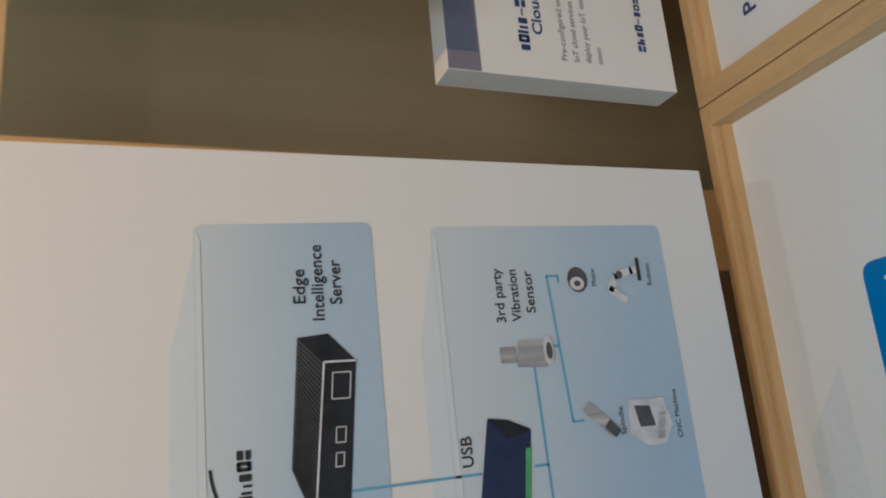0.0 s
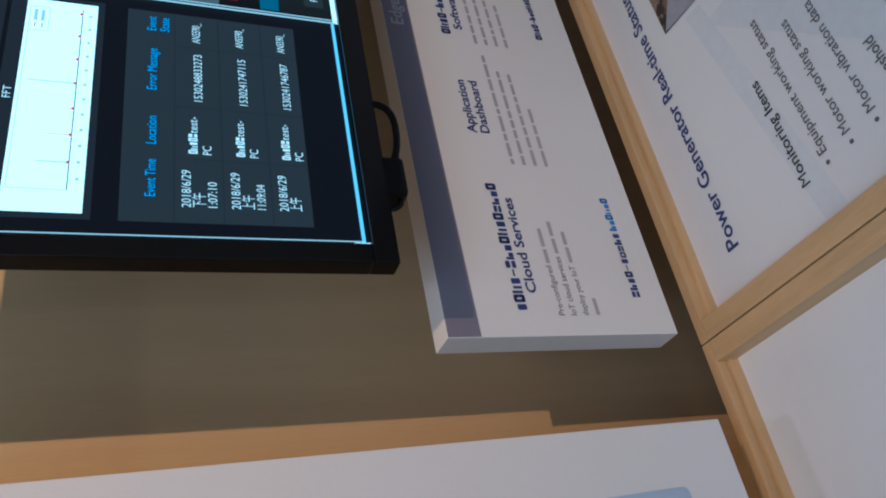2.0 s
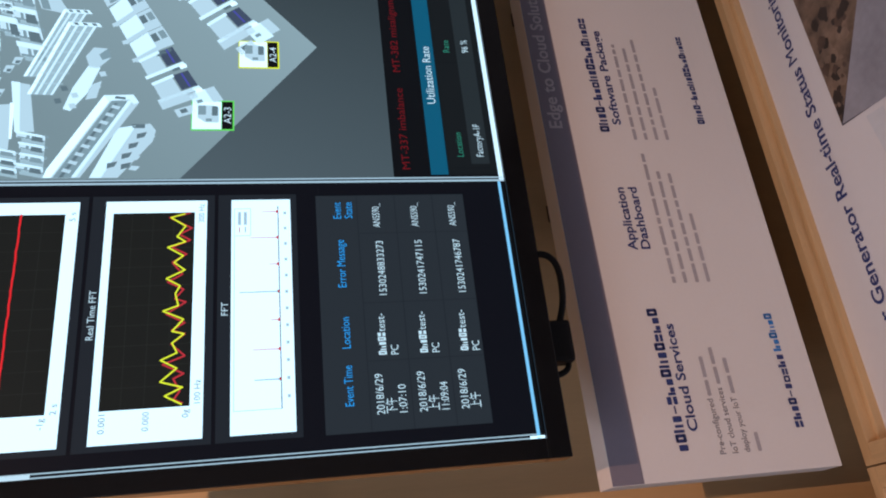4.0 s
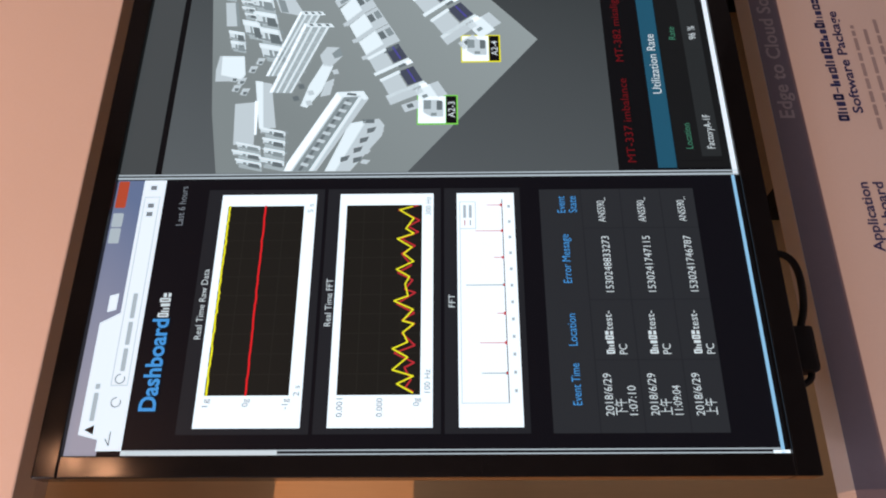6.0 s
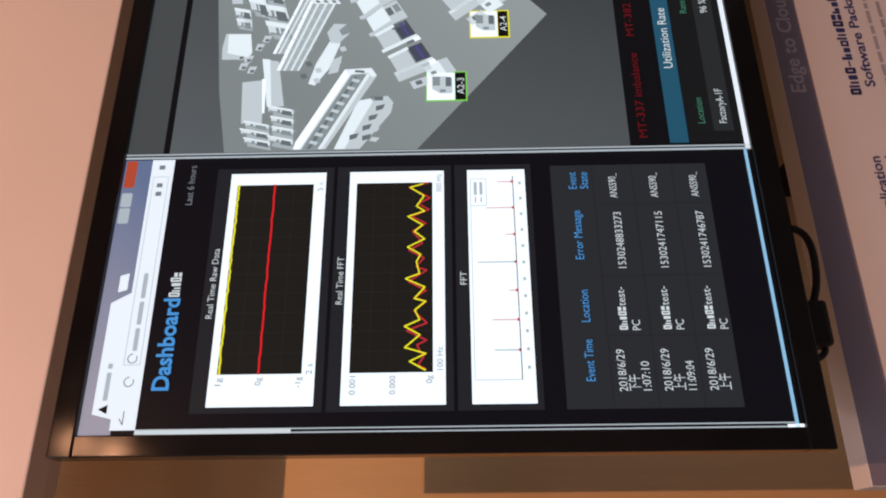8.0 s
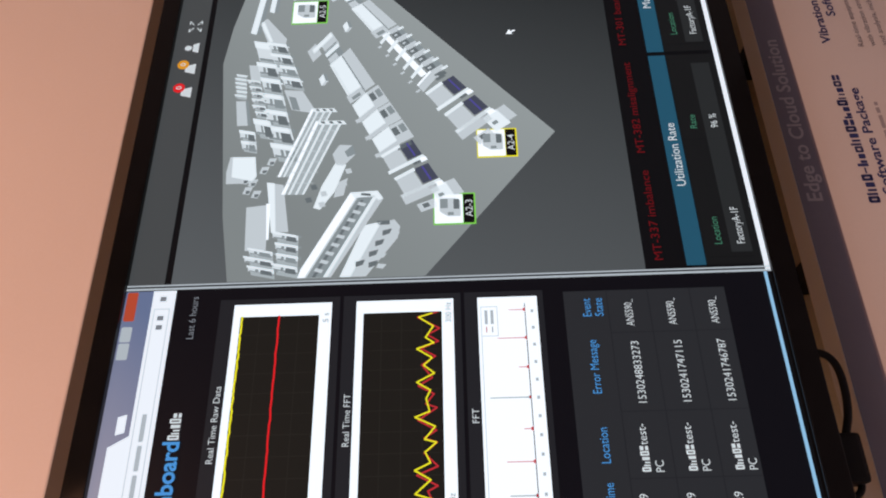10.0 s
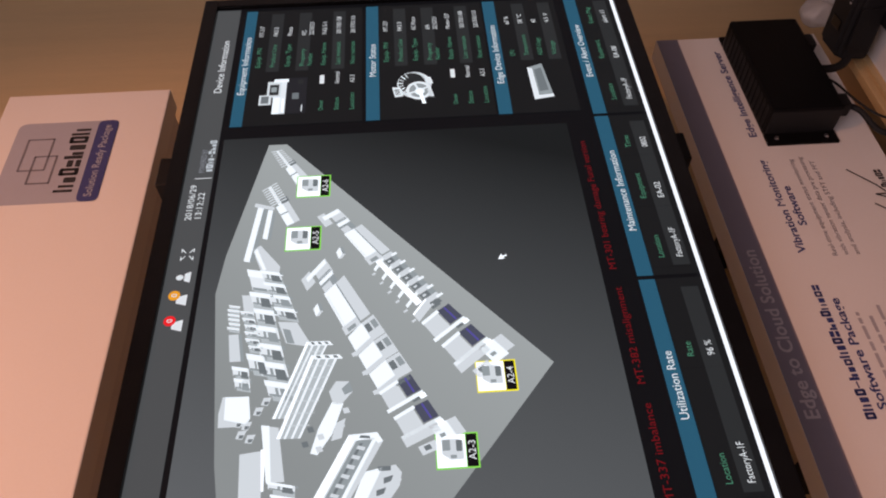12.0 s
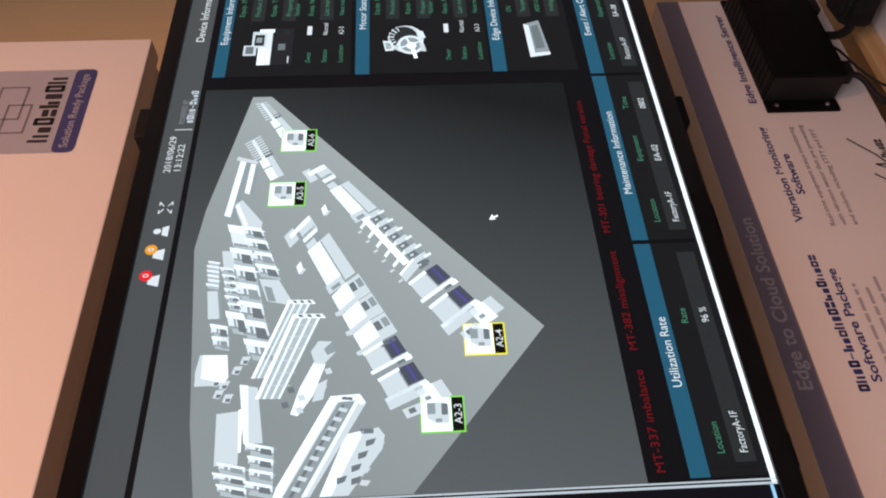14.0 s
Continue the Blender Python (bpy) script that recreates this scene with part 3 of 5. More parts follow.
part("brand_word", blocks(bmesh.new(), lay_s(2), 0.638, 1.051, 0.030, 0.009, "txttt"), INK_BLACK, sign)
part("brand_dot", poly(lay_s(2), [(0.594 + 0.003 * math.cos(a * 0.785), 1.051 + 0.003 * math.sin(a * 0.785)) for a in range(8)]), material("brand_red", (0.2, 0.03, 0.03), 0.5), sign)

# ---- monitor ----
MON = Vector((0.0, 0.0, 1.35))
SW, SH = 0.94, 0.529
monitor = thing("monitor", "large black flat monitor showing a factory dashboard", "monitor", MON)
part("back_shell", box((0.05, 0.014, 0.04), (0.89, 0.05, 0.49), 0.01), MATT_BLACK, monitor)
for name, lo, hi in (("bezel", (-0.016, -0.004, -0.019), (0.955, 0.014, 0.0)), ("bezel", (-0.016, -0.004, SH), (0.955, 0.014, SH + 0.018)),
                     ("bezel", (-0.016, -0.004, 0.0), (0.0, 0.014, SH)), ("bezel", (SW, -0.004, 0.0), (0.955, 0.014, SH))):
    part(name, box(lo, hi, 0.0012), BLACK_PLASTIC, monitor)
for u, lo, hi in ((0.33, 0.05, 0.48), (0.682, -0.05, SH + 0.05)):
    part("mount_rail", box((u - 0.022, 0.040, lo), (u + 0.022, 0.07, hi), 0.002), MATT_BLACK, monitor)
part("mount_arm", box((0.30, 0.07, 0.2), (0.71, 0.09, 0.3), 0.002), MATT_BLACK, monitor)
part("mount_arm", box((0.45, 0.09, 0.21), (0.55, WALL_Y, 0.29), 0.002), MATT_BLACK, monitor)

G = {}
for key, colour in dict(
        base=(0.0035, 0.004, 0.005), left=(0.0035, 0.0038, 0.006), panel=(0.015, 0.016, 0.019), table=(0.022, 0.024, 0.027), head=(0.062, 0.068, 0.068),
        stage=(0.050, 0.057, 0.060), floor=(0.24, 0.275, 0.285), white=(1.0, 1.08, 1.1), page=(0.86, 0.92, 0.95), tab=(0.2, 0.3, 0.42), bar=(0.0, 0.086, 0.138),
        green=(0.02, 0.2, 0.12), text=(0.62, 0.67, 0.67), dim=(0.2, 0.22, 0.24), blue=(0.01, 0.29, 0.64), red=(0.17, 0.006, 0.008), trace_red=(0.6, 0.03, 0.035), pink=(0.85, 0.35, 0.36), bright_red=(0.9, 0.02, 0.02), close=(0.55, 0.07, 0.03), yellow=(0.85, 0.75, 0.02),
        orange=(0.8, 0.3, 0.02), cell=(0.008, 0.009, 0.0095), strip=(0.02, 0.023, 0.0235), plot=(0.012, 0.011, 0.009), grid=(0.024, 0.022, 0.017), line=(0.42, 0.48, 0.5), edge_blue=(0.22, 0.52, 0.72),
        top=(0.80, 0.90, 0.91), left_side=(0.54, 0.61, 0.62), right_side=(0.24, 0.29, 0.295), body=(0.66, 0.74, 0.75), slot=(0.13, 0.16, 0.165), mid=(0.38, 0.445, 0.45), dark_top=(0.06, 0.07, 0.10), violet=(0.08, 0.07, 0.3), lime=(0.12, 0.62, 0.08), black=(0.004, 0.004, 0.005)).items():
    G[key] = glow("screen_" + key, colour)

screen = part("screen", rect(lambda u, v: Vector((u, 0.002, v)), 0, 0, SW, SH), G["base"], monitor, "lit screen with two dashboard windows")


def shaded(key, low, high, u0, u1, lean=1.0):
    """A screen area that runs softly from one tone to another across it."""
    m = glow("screen_" + key, (0, 0, 0))
    nt = m.node_tree
    tex, sep, mix = nt.nodes.new("ShaderNodeTexCoord"), nt.nodes.new("ShaderNodeSeparateXYZ"), nt.nodes.new("ShaderNodeMapRange")
    ramp = nt.nodes.new("ShaderNodeMix")
    ramp.data_type = "RGBA"
    add = nt.nodes.new("ShaderNodeMath")
    add.operation = "SUBTRACT"
    drop = nt.nodes.new("ShaderNodeMath")
    drop.operation = "MULTIPLY"
    drop.inputs[1].default_value = lean
    mix.inputs["From Min"].default_value, mix.inputs["From Max"].default_value = u0, u1
    ramp.inputs["A"].default_value, ramp.inputs["B"].default_value = (*low, 1), (*high, 1)
    nt.links.new(tex.outputs["Object"], sep.inputs[0])
    nt.links.new(sep.outputs["X"], add.inputs[0])
    nt.links.new(drop.outputs[0], add.inputs[1])
    nt.links.new(sep.outputs["Z"], drop.inputs[0])
    nt.links.new(add.outputs[0], mix.inputs["Value"])
    nt.links.new(mix.outputs["Result"], ramp.inputs["Factor"])
    nt.links.new(ramp.outputs["Result"], m.node_tree.nodes["Principled BSDF"].inputs["Emission Color"])
    return m


# The stage's tone run also paints in viewing-angle dimming and hall reflection.
G["stage"] = shaded("stage", (0.100, 0.163, 0.166), (0.008, 0.015, 0.0155), 0.06, 0.60, 0.35)
G["floor"] = shaded("floor", (0.215, 0.352, 0.342), (0.295, 0.485, 0.47), -0.1, 0.25)
G["tab"] = shaded("tab", (0.35, 0.45, 0.52), (0.12, 0.24, 0.40), -0.5, -0.3)


def lay_m(k):
    return lambda u, v: Vector((u, 0.002 - 0.0003 * k, v))


def on(name, bm, key):
    return part(name, bm, G[key], screen)


def block_rect(name, k, u0, v0, u1, v1, key, corner=0.0):
    return on(name, rect(lay_m(k), u0, v0, u1, v1, corner), key)


def say(text, u, mid, width, height, key, k=5, bold=0.0):
    return on("lettering", words(text, lay_m(k), u, mid - height * 0.5, width, height, bold), key)


# browser window
block_rect("browser_window", 1, 0.0, 0.004, 0.2315, SH, "left")
block_rect("tab_bar", 2, 0.0, 0.505, 0.2315, SH, "tab")
on("tab", poly(lay_m(3), [(0.012, 0.505), (0.112, 0.505), (0.103, 0.521), (0.016, 0.521)]), "page")
on("small_tab", poly(lay_m(3), [(0.114, 0.510), (0.128, 0.510), (0.126, 0.517), (0.112, 0.517)]), "page")
block_rect("address_bar", 3, 0.004, 0.487, 0.2315, 0.506, "page")
on("address_text", text_lines(bmesh.new(), lay_m(4), 0.064, 0.4945, 0.12, 0.0036, 0.01, 1, 5), "line")
on("address_field", line(lay_m(4), [(0.053, 0.4905), (0.215, 0.4905), (0.215, 0.503), (0.053, 0.503), (0.053, 0.4905)], 0.0005), "line")
on("tab_text", text_lines(bmesh.new(), lay_m(4), 0.026, 0.511, 0.066, 0.0036, 0.01, 1, 8), "line")
on("tab_icon", poly(lay_m(4), [(0.016, 0.510), (0.023, 0.510), (0.0195, 0.517)]), "black")
on("back_arrow", line(lay_m(4), [(0.018, 0.497), (0.008, 0.497), (0.0125, 0.500)], 0.0009), "dim")
for cu in (0.040, 0.058):
    on("round_icon", line(lay_m(4), [(cu + 0.0036 * math.cos(a * 0.5236), 0.497 + 0.0036 * math.sin(a * 0.5236)) for a in range(11)], 0.0008), "dim")
for cu in (0.199, 0.207, 0.224):
    on("tool_icon", poly(lay_m(4), [(cu - 0.002, 0.4945), (cu + 0.002, 0.4945), (cu + 0.002, 0.4995), (cu - 0.002, 0.4995)]), "dim")
for u0, u1, key in ((0.172, 0.186, "line"), (0.187, 0.200, "line"), (0.205, 0.2305, "close")):
    block_rect("window_button", 4, u0, 0.5185, u1, 0.5275, key, 0.0015)
say("Dashboard", 0.033, 0.4728, 0.073, 0.0125, "blue", bold=0.026)
on("brand_word", blocks(bmesh.new(), lay_m(5), 0.107, 0.4675, 0.021, 0.0085, "txttx"), "text")
say("Last 6 hours", 0.188, 0.4705, 0.037, 0.0058, "dim")
for lo, hi in ((0.3505, 0.449), (0.2525, 0.3475), (0.186, 0.2495)):
    block_rect("chart_card", 2, 0.0155, lo, 0.2215, hi, "panel")
say("Real Time Raw Data", 0.089, 0.4423, 0.059, 0.0052, "text")
say("Real Time FFT", 0.099, 0.3415, 0.040, 0.0052, "text")
say("FFT", 0.114, 0.2438, 0.011, 0.0052, "text")
for lo, hi, pl, ph in ((0.357, 0.437, 0.367, 0.431), (0.2585, 0.337, 0.268, 0.331)):
    block_rect("chart_frame", 3, 0.020, lo, 0.2165, hi, "white")
    block_rect("plot_area", 4, 0.0445, pl, 0.2055, ph, "plot")
    for i in range(1, 10):
        block_rect("grid_line", 5, 0.0445 + 0.0161 * i, pl, 0.0449 + 0.0161 * i, ph, "grid")
    for i in range(1, 4):
        block_rect("grid_line", 5, 0.0445, pl + 0.016 * i, 0.2055, pl + 0.016 * i + 0.0004, "grid")
rng = random.Random(4)
on("yellow_trace", line(lay_m(6), [(0.0445 + 0.161 * i / 60, 0.4296 + rng.uniform(-0.0005, 0.0005)) for i in range(61)], 0.0016), "yellow")
on("red_trace", line(lay_m(6), [(0.0445 + 0.161 * i / 40, 0.3995 + rng.uniform(-0.0003, 0.0003)) for i in range(41)], 0.0015), "bright_red")
for name, key, k, lift in (("red_trace", "trace_red", 6, 0.2775), ("yellow_trace", "yellow", 7, 0.2795)):
    trace = [(0.0445 + 0.161 * min(1, max(0, (i + rng.uniform(-0.35, 0.35)) / 24)), lift + (0.0085 if i % 2 else -0.0068) * rng.uniform(0.15, 1.25)) for i in range(25)]
    on(name, line(lay_m(k), trace, 0.0013), key)
for text, u, mid, w in (("1g", 0.036, 0.4295, 0.006), ("0g", 0.036, 0.3995, 0.006), ("-1g", 0.034, 0.3695, 0.008), ("2 s", 0.044, 0.3615, 0.008), ("5 s", 0.199, 0.3615, 0.008),
                        ("0.001", 0.028, 0.3285, 0.014), ("0.000", 0.028, 0.2985, 0.014), ("0g", 0.036, 0.271, 0.006), ("100 Hz", 0.046, 0.2628, 0.018), ("300 Hz", 0.196, 0.2628, 0.017)):
    say(text, u, mid, w, 0.0046, "dim", 5)
block_rect("chart_frame", 3, 0.020, 0.191, 0.2165, 0.239, "white")
on("chart_axis", line(lay_m(4), [(0.038, 0.2012), (0.210, 0.2012)], 0.0007), "black")
for i, h in enumerate((0.020, 0.021, 0.007, 0.031, 0.008, 0.023, 0.013)):
    u = 0.0607 + 0.0240 * i
    on("chart_spike", poly(lay_m(5), [(u - 0.0022, 0.2012), (u + 0.0022, 0.2012), (u + 0.0005, 0.2035), (u + 0.0004, 0.2012 + h), (u - 0.0004, 0.2012 + h), (u - 0.0005, 0.2035)]), "mid" if i in (0, 3) else "pink")
    block_rect("spike_foot", 6, u - 0.0010, 0.2012, u + 0.0010, 0.2026, "trace_red")
for v, key in ((0.2325, "trace_red"), (0.2278, "dim")):
    block_rect("legend_mark", 4, 0.186, v - 0.0004, 0.191, v + 0.0004, key)
    block_rect("legend_text", 4, 0.193, v - 0.0012, 0.205, v + 0.0012, "line")
on("chart_axis", line(lay_m(4), [(0.038, 0.2012), (0.038, 0.2365), (0.183, 0.2365)], 0.0005), "line")
on("legend_box", line(lay_m(4), [(0.183, 0.2235), (0.208, 0.2235), (0.208, 0.2365), (0.183, 0.2365), (0.183, 0.2235)], 0.0005), "line")
for i in range(12):
    block_rect("tick_mark", 4, 0.046 + 0.0142 * i, 0.1945, 0.0485 + 0.0142 * i, 0.1967, "line")
block_rect("event_table", 2, 0.0155, 0.040, 0.2195, 0.1695, "table")
for v in (0.1345, 0.1015, 0.068):
    block_rect("table_rule", 3, 0.0155, v, 0.2195, v + 0.0007, "panel")
for u in (0.0705, 0.1195, 0.1825):
    block_rect("table_rule", 3, u, 0.040, u + 0.0006, 0.1345, "panel")
for text, u, mid, w in (("Event Time", 0.036, 0.1505, 0.032), ("Location", 0.082, 0.1505, 0.026), ("Error Message", 0.134, 0.151, 0.043), ("Event", 0.197, 0.152, 0.0155), ("State", 0.197, 0.1425, 0.0155)):
    say(text, u, mid, w, 0.0068, "blue")
for i, (half, clock, code) in enumerate((("下午", "1:07:10", "1530248833273"), ("上午", "11:09:04", "1530241747115"), ("上午", "", "1530241746787"))):
    v = 0.127 - 0.0333 * i
    say("2018/6/29", 0.028, v, 0.032, 0.0062, "text")
    say(half, 0.0285, v - 0.0088, 0.012, 0.0072, "text")
    if clock:
        say(clock, 0.0285, v - 0.0175, 0.022, 0.0062, "text")
    on("brand_word", blocks(bmesh.new(), lay_m(5), 0.075, v - 0.008, 0.019, 0.0062, "txttt"), "text")
    say("test-", 0.0945, v - 0.005, 0.0155, 0.0062, "text")
    say("PC", 0.075, v - 0.0145, 0.008, 0.0062, "text")
    say(code, 0.126, v - 0.009, 0.049, 0.0062, "text")
    say("ANS590_", 0.188, v - 0.008, 0.023, 0.0062, "text")
block_rect("window_edge", 6, 0.0, 0.0035, 0.2315, 0.0062, "edge_blue")
block_rect("window_edge", 6, 0.0, 0.0, 0.0028, 0.012, "white")
block_rect("window_edge", 5, 0.0006, 0.006, 0.0016, 0.372, "line")
block_rect("window_edge", 5, 0.0034, 0.006, 0.0044, 0.487, "line")
block_rect("window_edge", 5, 0.0, 0.372, 0.004, 0.487, "text")

# plant window
block_rect("window_edge", 6, 0.2318, 0.0, 0.2338, SH, "line")
block_rect("window_edge", 6, 0.2352, 0.0, 0.2366, SH, "line")
block_rect("window_edge", 6, 0.2318, 0.0, 0.939, 0.0042, "page")
block_rect("window_edge", 6, 0.9372, 0.0, 0.939, 0.073, "page")
block_rect("header_bar", 2, 0.237, 0.4985, 0.937, SH, "head")
block_rect("plant_stage", 2, 0.237, 0.1, 0.689, 0.493, "stage")
say("Device Information", 0.770, 0.5105, 0.100, 0.0092, "text", bold=0.004)
say("2018/06/29", 0.570, 0.5175, 0.0495, 0.0068, "text")
say("13:12:22", 0.572, 0.5075, 0.036, 0.0068, "text")
say("POWERED BY", 0.638, 0.5122, 0.036, 0.0058, "dim")
on("brand_word", blocks(bmesh.new(), lay_m(5), 0.638, 0.5005, 0.050, 0.0075, "tttt-txxt"), "line")
block_rect("header_rule", 4, 0.629, 0.500, 0.630, 0.518, "text")
for du, dv in ((-1, -1), (-1, 1), (1, -1), (1, 1)):
    a, b = (0.525 + du * 0.002, 0.511 + dv * 0.002), (0.525 + du * 0.007, 0.511 + dv * 0.006)
    on("expand_icon", line(lay_m(4), [a, b, (b[0] - du * 0.004, b[1])], 0.001), "text")
on("user_icon", poly(lay_m(4), [(0.490, 0.504), (0.503, 0.504), (0.501, 0.510), (0.492, 0.510)]), "text")
on("user_icon", poly(lay_m(4), [(0.4965 + 0.0034 * math.cos(a * 0.785), 0.5145 + 0.0038 * math.sin(a * 0.785)) for a in range(8)]), "text")
for cu, key in ((0.470, "orange"), (0.441, "bright_red")):
    on("bell_icon", poly(lay_m(4), [(cu - 0.007, 0.504), (cu + 0.006, 0.504), (cu + 0.003, 0.514), (cu - 0.004, 0.514)]), "text")
    on("bell_badge", poly(lay_m(5), [(cu + 0.005 + 0.0058 * math.cos(a * 0.5236), 0.5165 + 0.0058 * math.sin(a * 0.5236)) for a in range(12)]), key)
    on("badge_ring", line(lay_m(6), [(cu + 0.005 + 0.0016 * math.cos(a * 0.785), 0.5165 + 0.0024 * math.sin(a * 0.785)) for a in range(9)], 0.0008), "text")
for text, u, w in (("MT-337 imbalance", 0.245, 0.088), ("MT-382 misalignment", 0.352, 0.104), ("MT-301 bearing damage Funal version", 0.478, 0.179)):
    say(text, u, 0.0882, w, 0.0072, "red")
for u0, u1, title, tu, tw, cells in (
        (0.2395, 0.4635, "Utilization Rate", 0.316, 0.067, (("Location", "FactoryA-1F", 0.258, 0.026, 0.035), ("Rate", "96 %", 0.3765, 0.015, 0.0155))),
        (0.468, 0.6975, "Maintenance Information", 0.525, 0.115, (("Location", "FactoryA-1F", 0.489, 0.028, 0.037), ("Equipment", "EA-02", 0.568, 0.036, 0.022), ("Time", "0802", 0.644, 0.019, 0.016))),
        (0.702, 0.9335, "Event / Alert Overview", 0.768, 0.104, (("Location", "FactoryA-1F", 0.725, 0.028, 0.037), ("Equipment", "EA-08", 0.802, 0.036, 0.022), ("Event Msg", "alert 11", 0.874, 0.034, 0.026)))):
    block_rect("info_bar", 3, u0, 0.0502, u1, 0.0662, "bar")
    block_rect("info_card", 3, u0, 0.0055, u1, 0.0498, "cell")
    block_rect("value_strip", 4, u0 + 0.011, 0.0105, u1 - 0.011, 0.0275, "strip")
    say(title, tu, 0.0582, tw, 0.0080, "text", bold=0.002)
    for name, value, u, w1, w2 in cells:
        say(name, u, 0.0372, w1, 0.0062, "green")
        say(value, u, 0.0186, w2, 0.0066, "text")
        block_rect("cell_rule", 4, u - 0.012, 0.0105, u - 0.0116, 0.047, "base")
for v0, v1, vb, title, tu, tw in ((0.4755, 0.4895, 0.3365, "Equipment Information", 0.764, 0.111), (0.3155, 0.3315, 0.1785, "Motor Status", 0.787, 0.063), (0.1600, 0.1760, 0.0795, "Edge Device Information", 0.763, 0.115)):
    block_rect("info_bar", 3, 0.709, v0, 0.932, v1, "bar")
    block_rect("info_card", 3, 0.709, vb, 0.932, v0, "cell")
    say(title, tu, (v0 + v1) / 2, tw, 0.0082, "text", bold=0.002)
NAMES = ("Equip. PN", "Product Line", "Equip. Type", "Property", "Equip. Name", "Last maintain", "Next maintain")
for base, values in ((0.4665, ("MT-317", "PA2-3", "Photo", "MC-", "PA2-3-1", "2017/01/08", "2017/01/10")), (0.3065, ("MT-337", "PA2-3", "AC Motor", "AM-", "Motor-337", "2017/01/08", "2017/01/10"))):
    for i, (name, value) in enumerate(zip(NAMES, values)):
        mid = base - 0.0183 * i - (0.008 if i > 3 else 0)
        if i % 2:
            block_rect("value_strip", 4, 0.805, mid - 0.0085, 0.924, mid + 0.0075, "strip")
        say(name, 0.814, mid, min(0.044, 0.0042 * len(name)), 0.0058, "green")
        say(value, 0.876, mid, 0.0036 * len(value), 0.0058, "text")
        if i == 3:
            say("Number", 0.814, mid - 0.0095, 0.024, 0.0058, "green")
            say("2210321", 0.876, mid - 0.0095, 0.026, 0.0058, "text")
    for i, (name, value) in enumerate((("Owner", ""), ("Status", "Normal"), ("Location", "A2-3"))):
        mid = base - 0.0183 * (i + 4) - 0.008
        say(name, 0.730, mid, 0.0036 * len(name), 0.0058, "green")
        if value:
            say(value, 0.778, mid, 0.0035 * len(value), 0.0058, "text")
        else:
            block_rect("name_bar", 5, 0.778, mid - 0.0028, 0.794, mid + 0.0028, "text", 0.001)
for i, (name, value) in enumerate((("CPU", "67 %"), ("Temperature", "38 °C"), ("HDD Usage", "42"), ("Voltage", "4.5 V"))):
    mid = 0.1475 - 0.0175 * i
    if i % 2:
        block_rect("value_strip", 4, 0.805, mid - 0.008, 0.924, mid + 0.008, "strip")
    say(name, 0.814, mid, 0.0038 * len(name), 0.0058, "green")
    say(value, 0.880, mid, 0.004 * len(value), 0.0058, "text")
# small pictures in the cards
for u0, v0, u1, v1, key, k in ((0.727, 0.403, 0.791, 0.4275, "panel", 5), (0.727, 0.4275, 0.789, 0.434, "body", 6), (0.727, 0.434, 0.757, 0.4425, "top", 6), (0.756, 0.434, 0.785, 0.4505, "left_side", 6),
                               (0.760, 0.4365, 0.779, 0.4475, "strip", 7), (0.765, 0.439, 0.774, 0.4455, "right_side", 8), (0.743, 0.4445, 0.7605, 0.459, "left_side", 7), (0.7455, 0.4475, 0.758, 0.4565, "slot", 8),
                               (0.783, 0.4255, 0.789, 0.443, "top", 7), (0.752, 0.412, 0.763, 0.420, "slot", 6), (0.730, 0.407, 0.741, 0.4085, "left_side", 6), (0.779, 0.408, 0.787, 0.414, "strip", 6), (0.730, 0.429, 0.753, 0.4315, "white", 7)):
    block_rect("machine_picture", k, u0, v0, u1, v1, key)


def round_shape(cu, cv, ru, rv, turn=0.0, count=16):
    """Corner points of a drawn ellipse."""
    c, s_ = math.cos(turn), math.sin(turn)
    return [(cu + ru * math.cos(a) * c - rv * math.sin(a) * s_, cv + ru * math.cos(a) * s_ + rv * math.sin(a) * c) for a in [2 * math.pi * i / count for i in range(count)]]


# the motor: ribbed round housing, terminal box, feet and a shaft
on("motor_picture", poly(lay_m(5), round_shape(0.768, 0.273, 0.024, 0.021)), "left_side")
on("motor_picture", poly(lay_m(5.3), round_shape(0.771, 0.276, 0.019, 0.0165)), "strip")
for i in range(7):
    a = 0.5 + 0.33 * i
    on("motor_rib", line(lay_m(5.6), [(0.770 + 0.013 * math.cos(a), 0.275 + 0.012 * math.sin(a)), (0.770 + 0.021 * math.cos(a), 0.275 + 0.0185 * math.sin(a))], 0.0016), "top" if i % 2 else "left_side")
on("motor_face", poly(lay_m(5.9), round_shape(0.757, 0.268, 0.0165, 0.0155)), "body")
on("motor_face", poly(lay_m(6.2), round_shape(0.757, 0.268, 0.0125, 0.0118)), "right_side")
for i in range(4):
    a = 0.4 + 1.5708 * i
    on("motor_spoke", line(lay_m(6.5), [(0.757, 0.268), (0.757 + 0.0135 * math.cos(a), 0.268 + 0.0125 * math.sin(a))], 0.0028), "body")
on("motor_hub", poly(lay_m(6.8), round_shape(0.755, 0.267, 0.0062, 0.0058)), "top")
on("motor_shaft", line(lay_m(7.1), [(0.755, 0.267), (0.734, 0.2625)], 0.0042), "white")
for pts, key in (([(0.747, 0.287), (0.763, 0.290), (0.764, 0.300), (0.746, 0.297)], "body"), ([(0.750, 0.290), (0.760, 0.2915), (0.7605, 0.2975), (0.7495, 0.296)], "slot"),
                 ([(0.744, 0.250), (0.756, 0.252), (0.758, 0.258), (0.745, 0.256)], "left_side"), ([(0.768, 0.250), (0.780, 0.253), (0.782, 0.260), (0.769, 0.257)], "body")):
    on("motor_picture", poly(lay_m(7.4), pts), key)
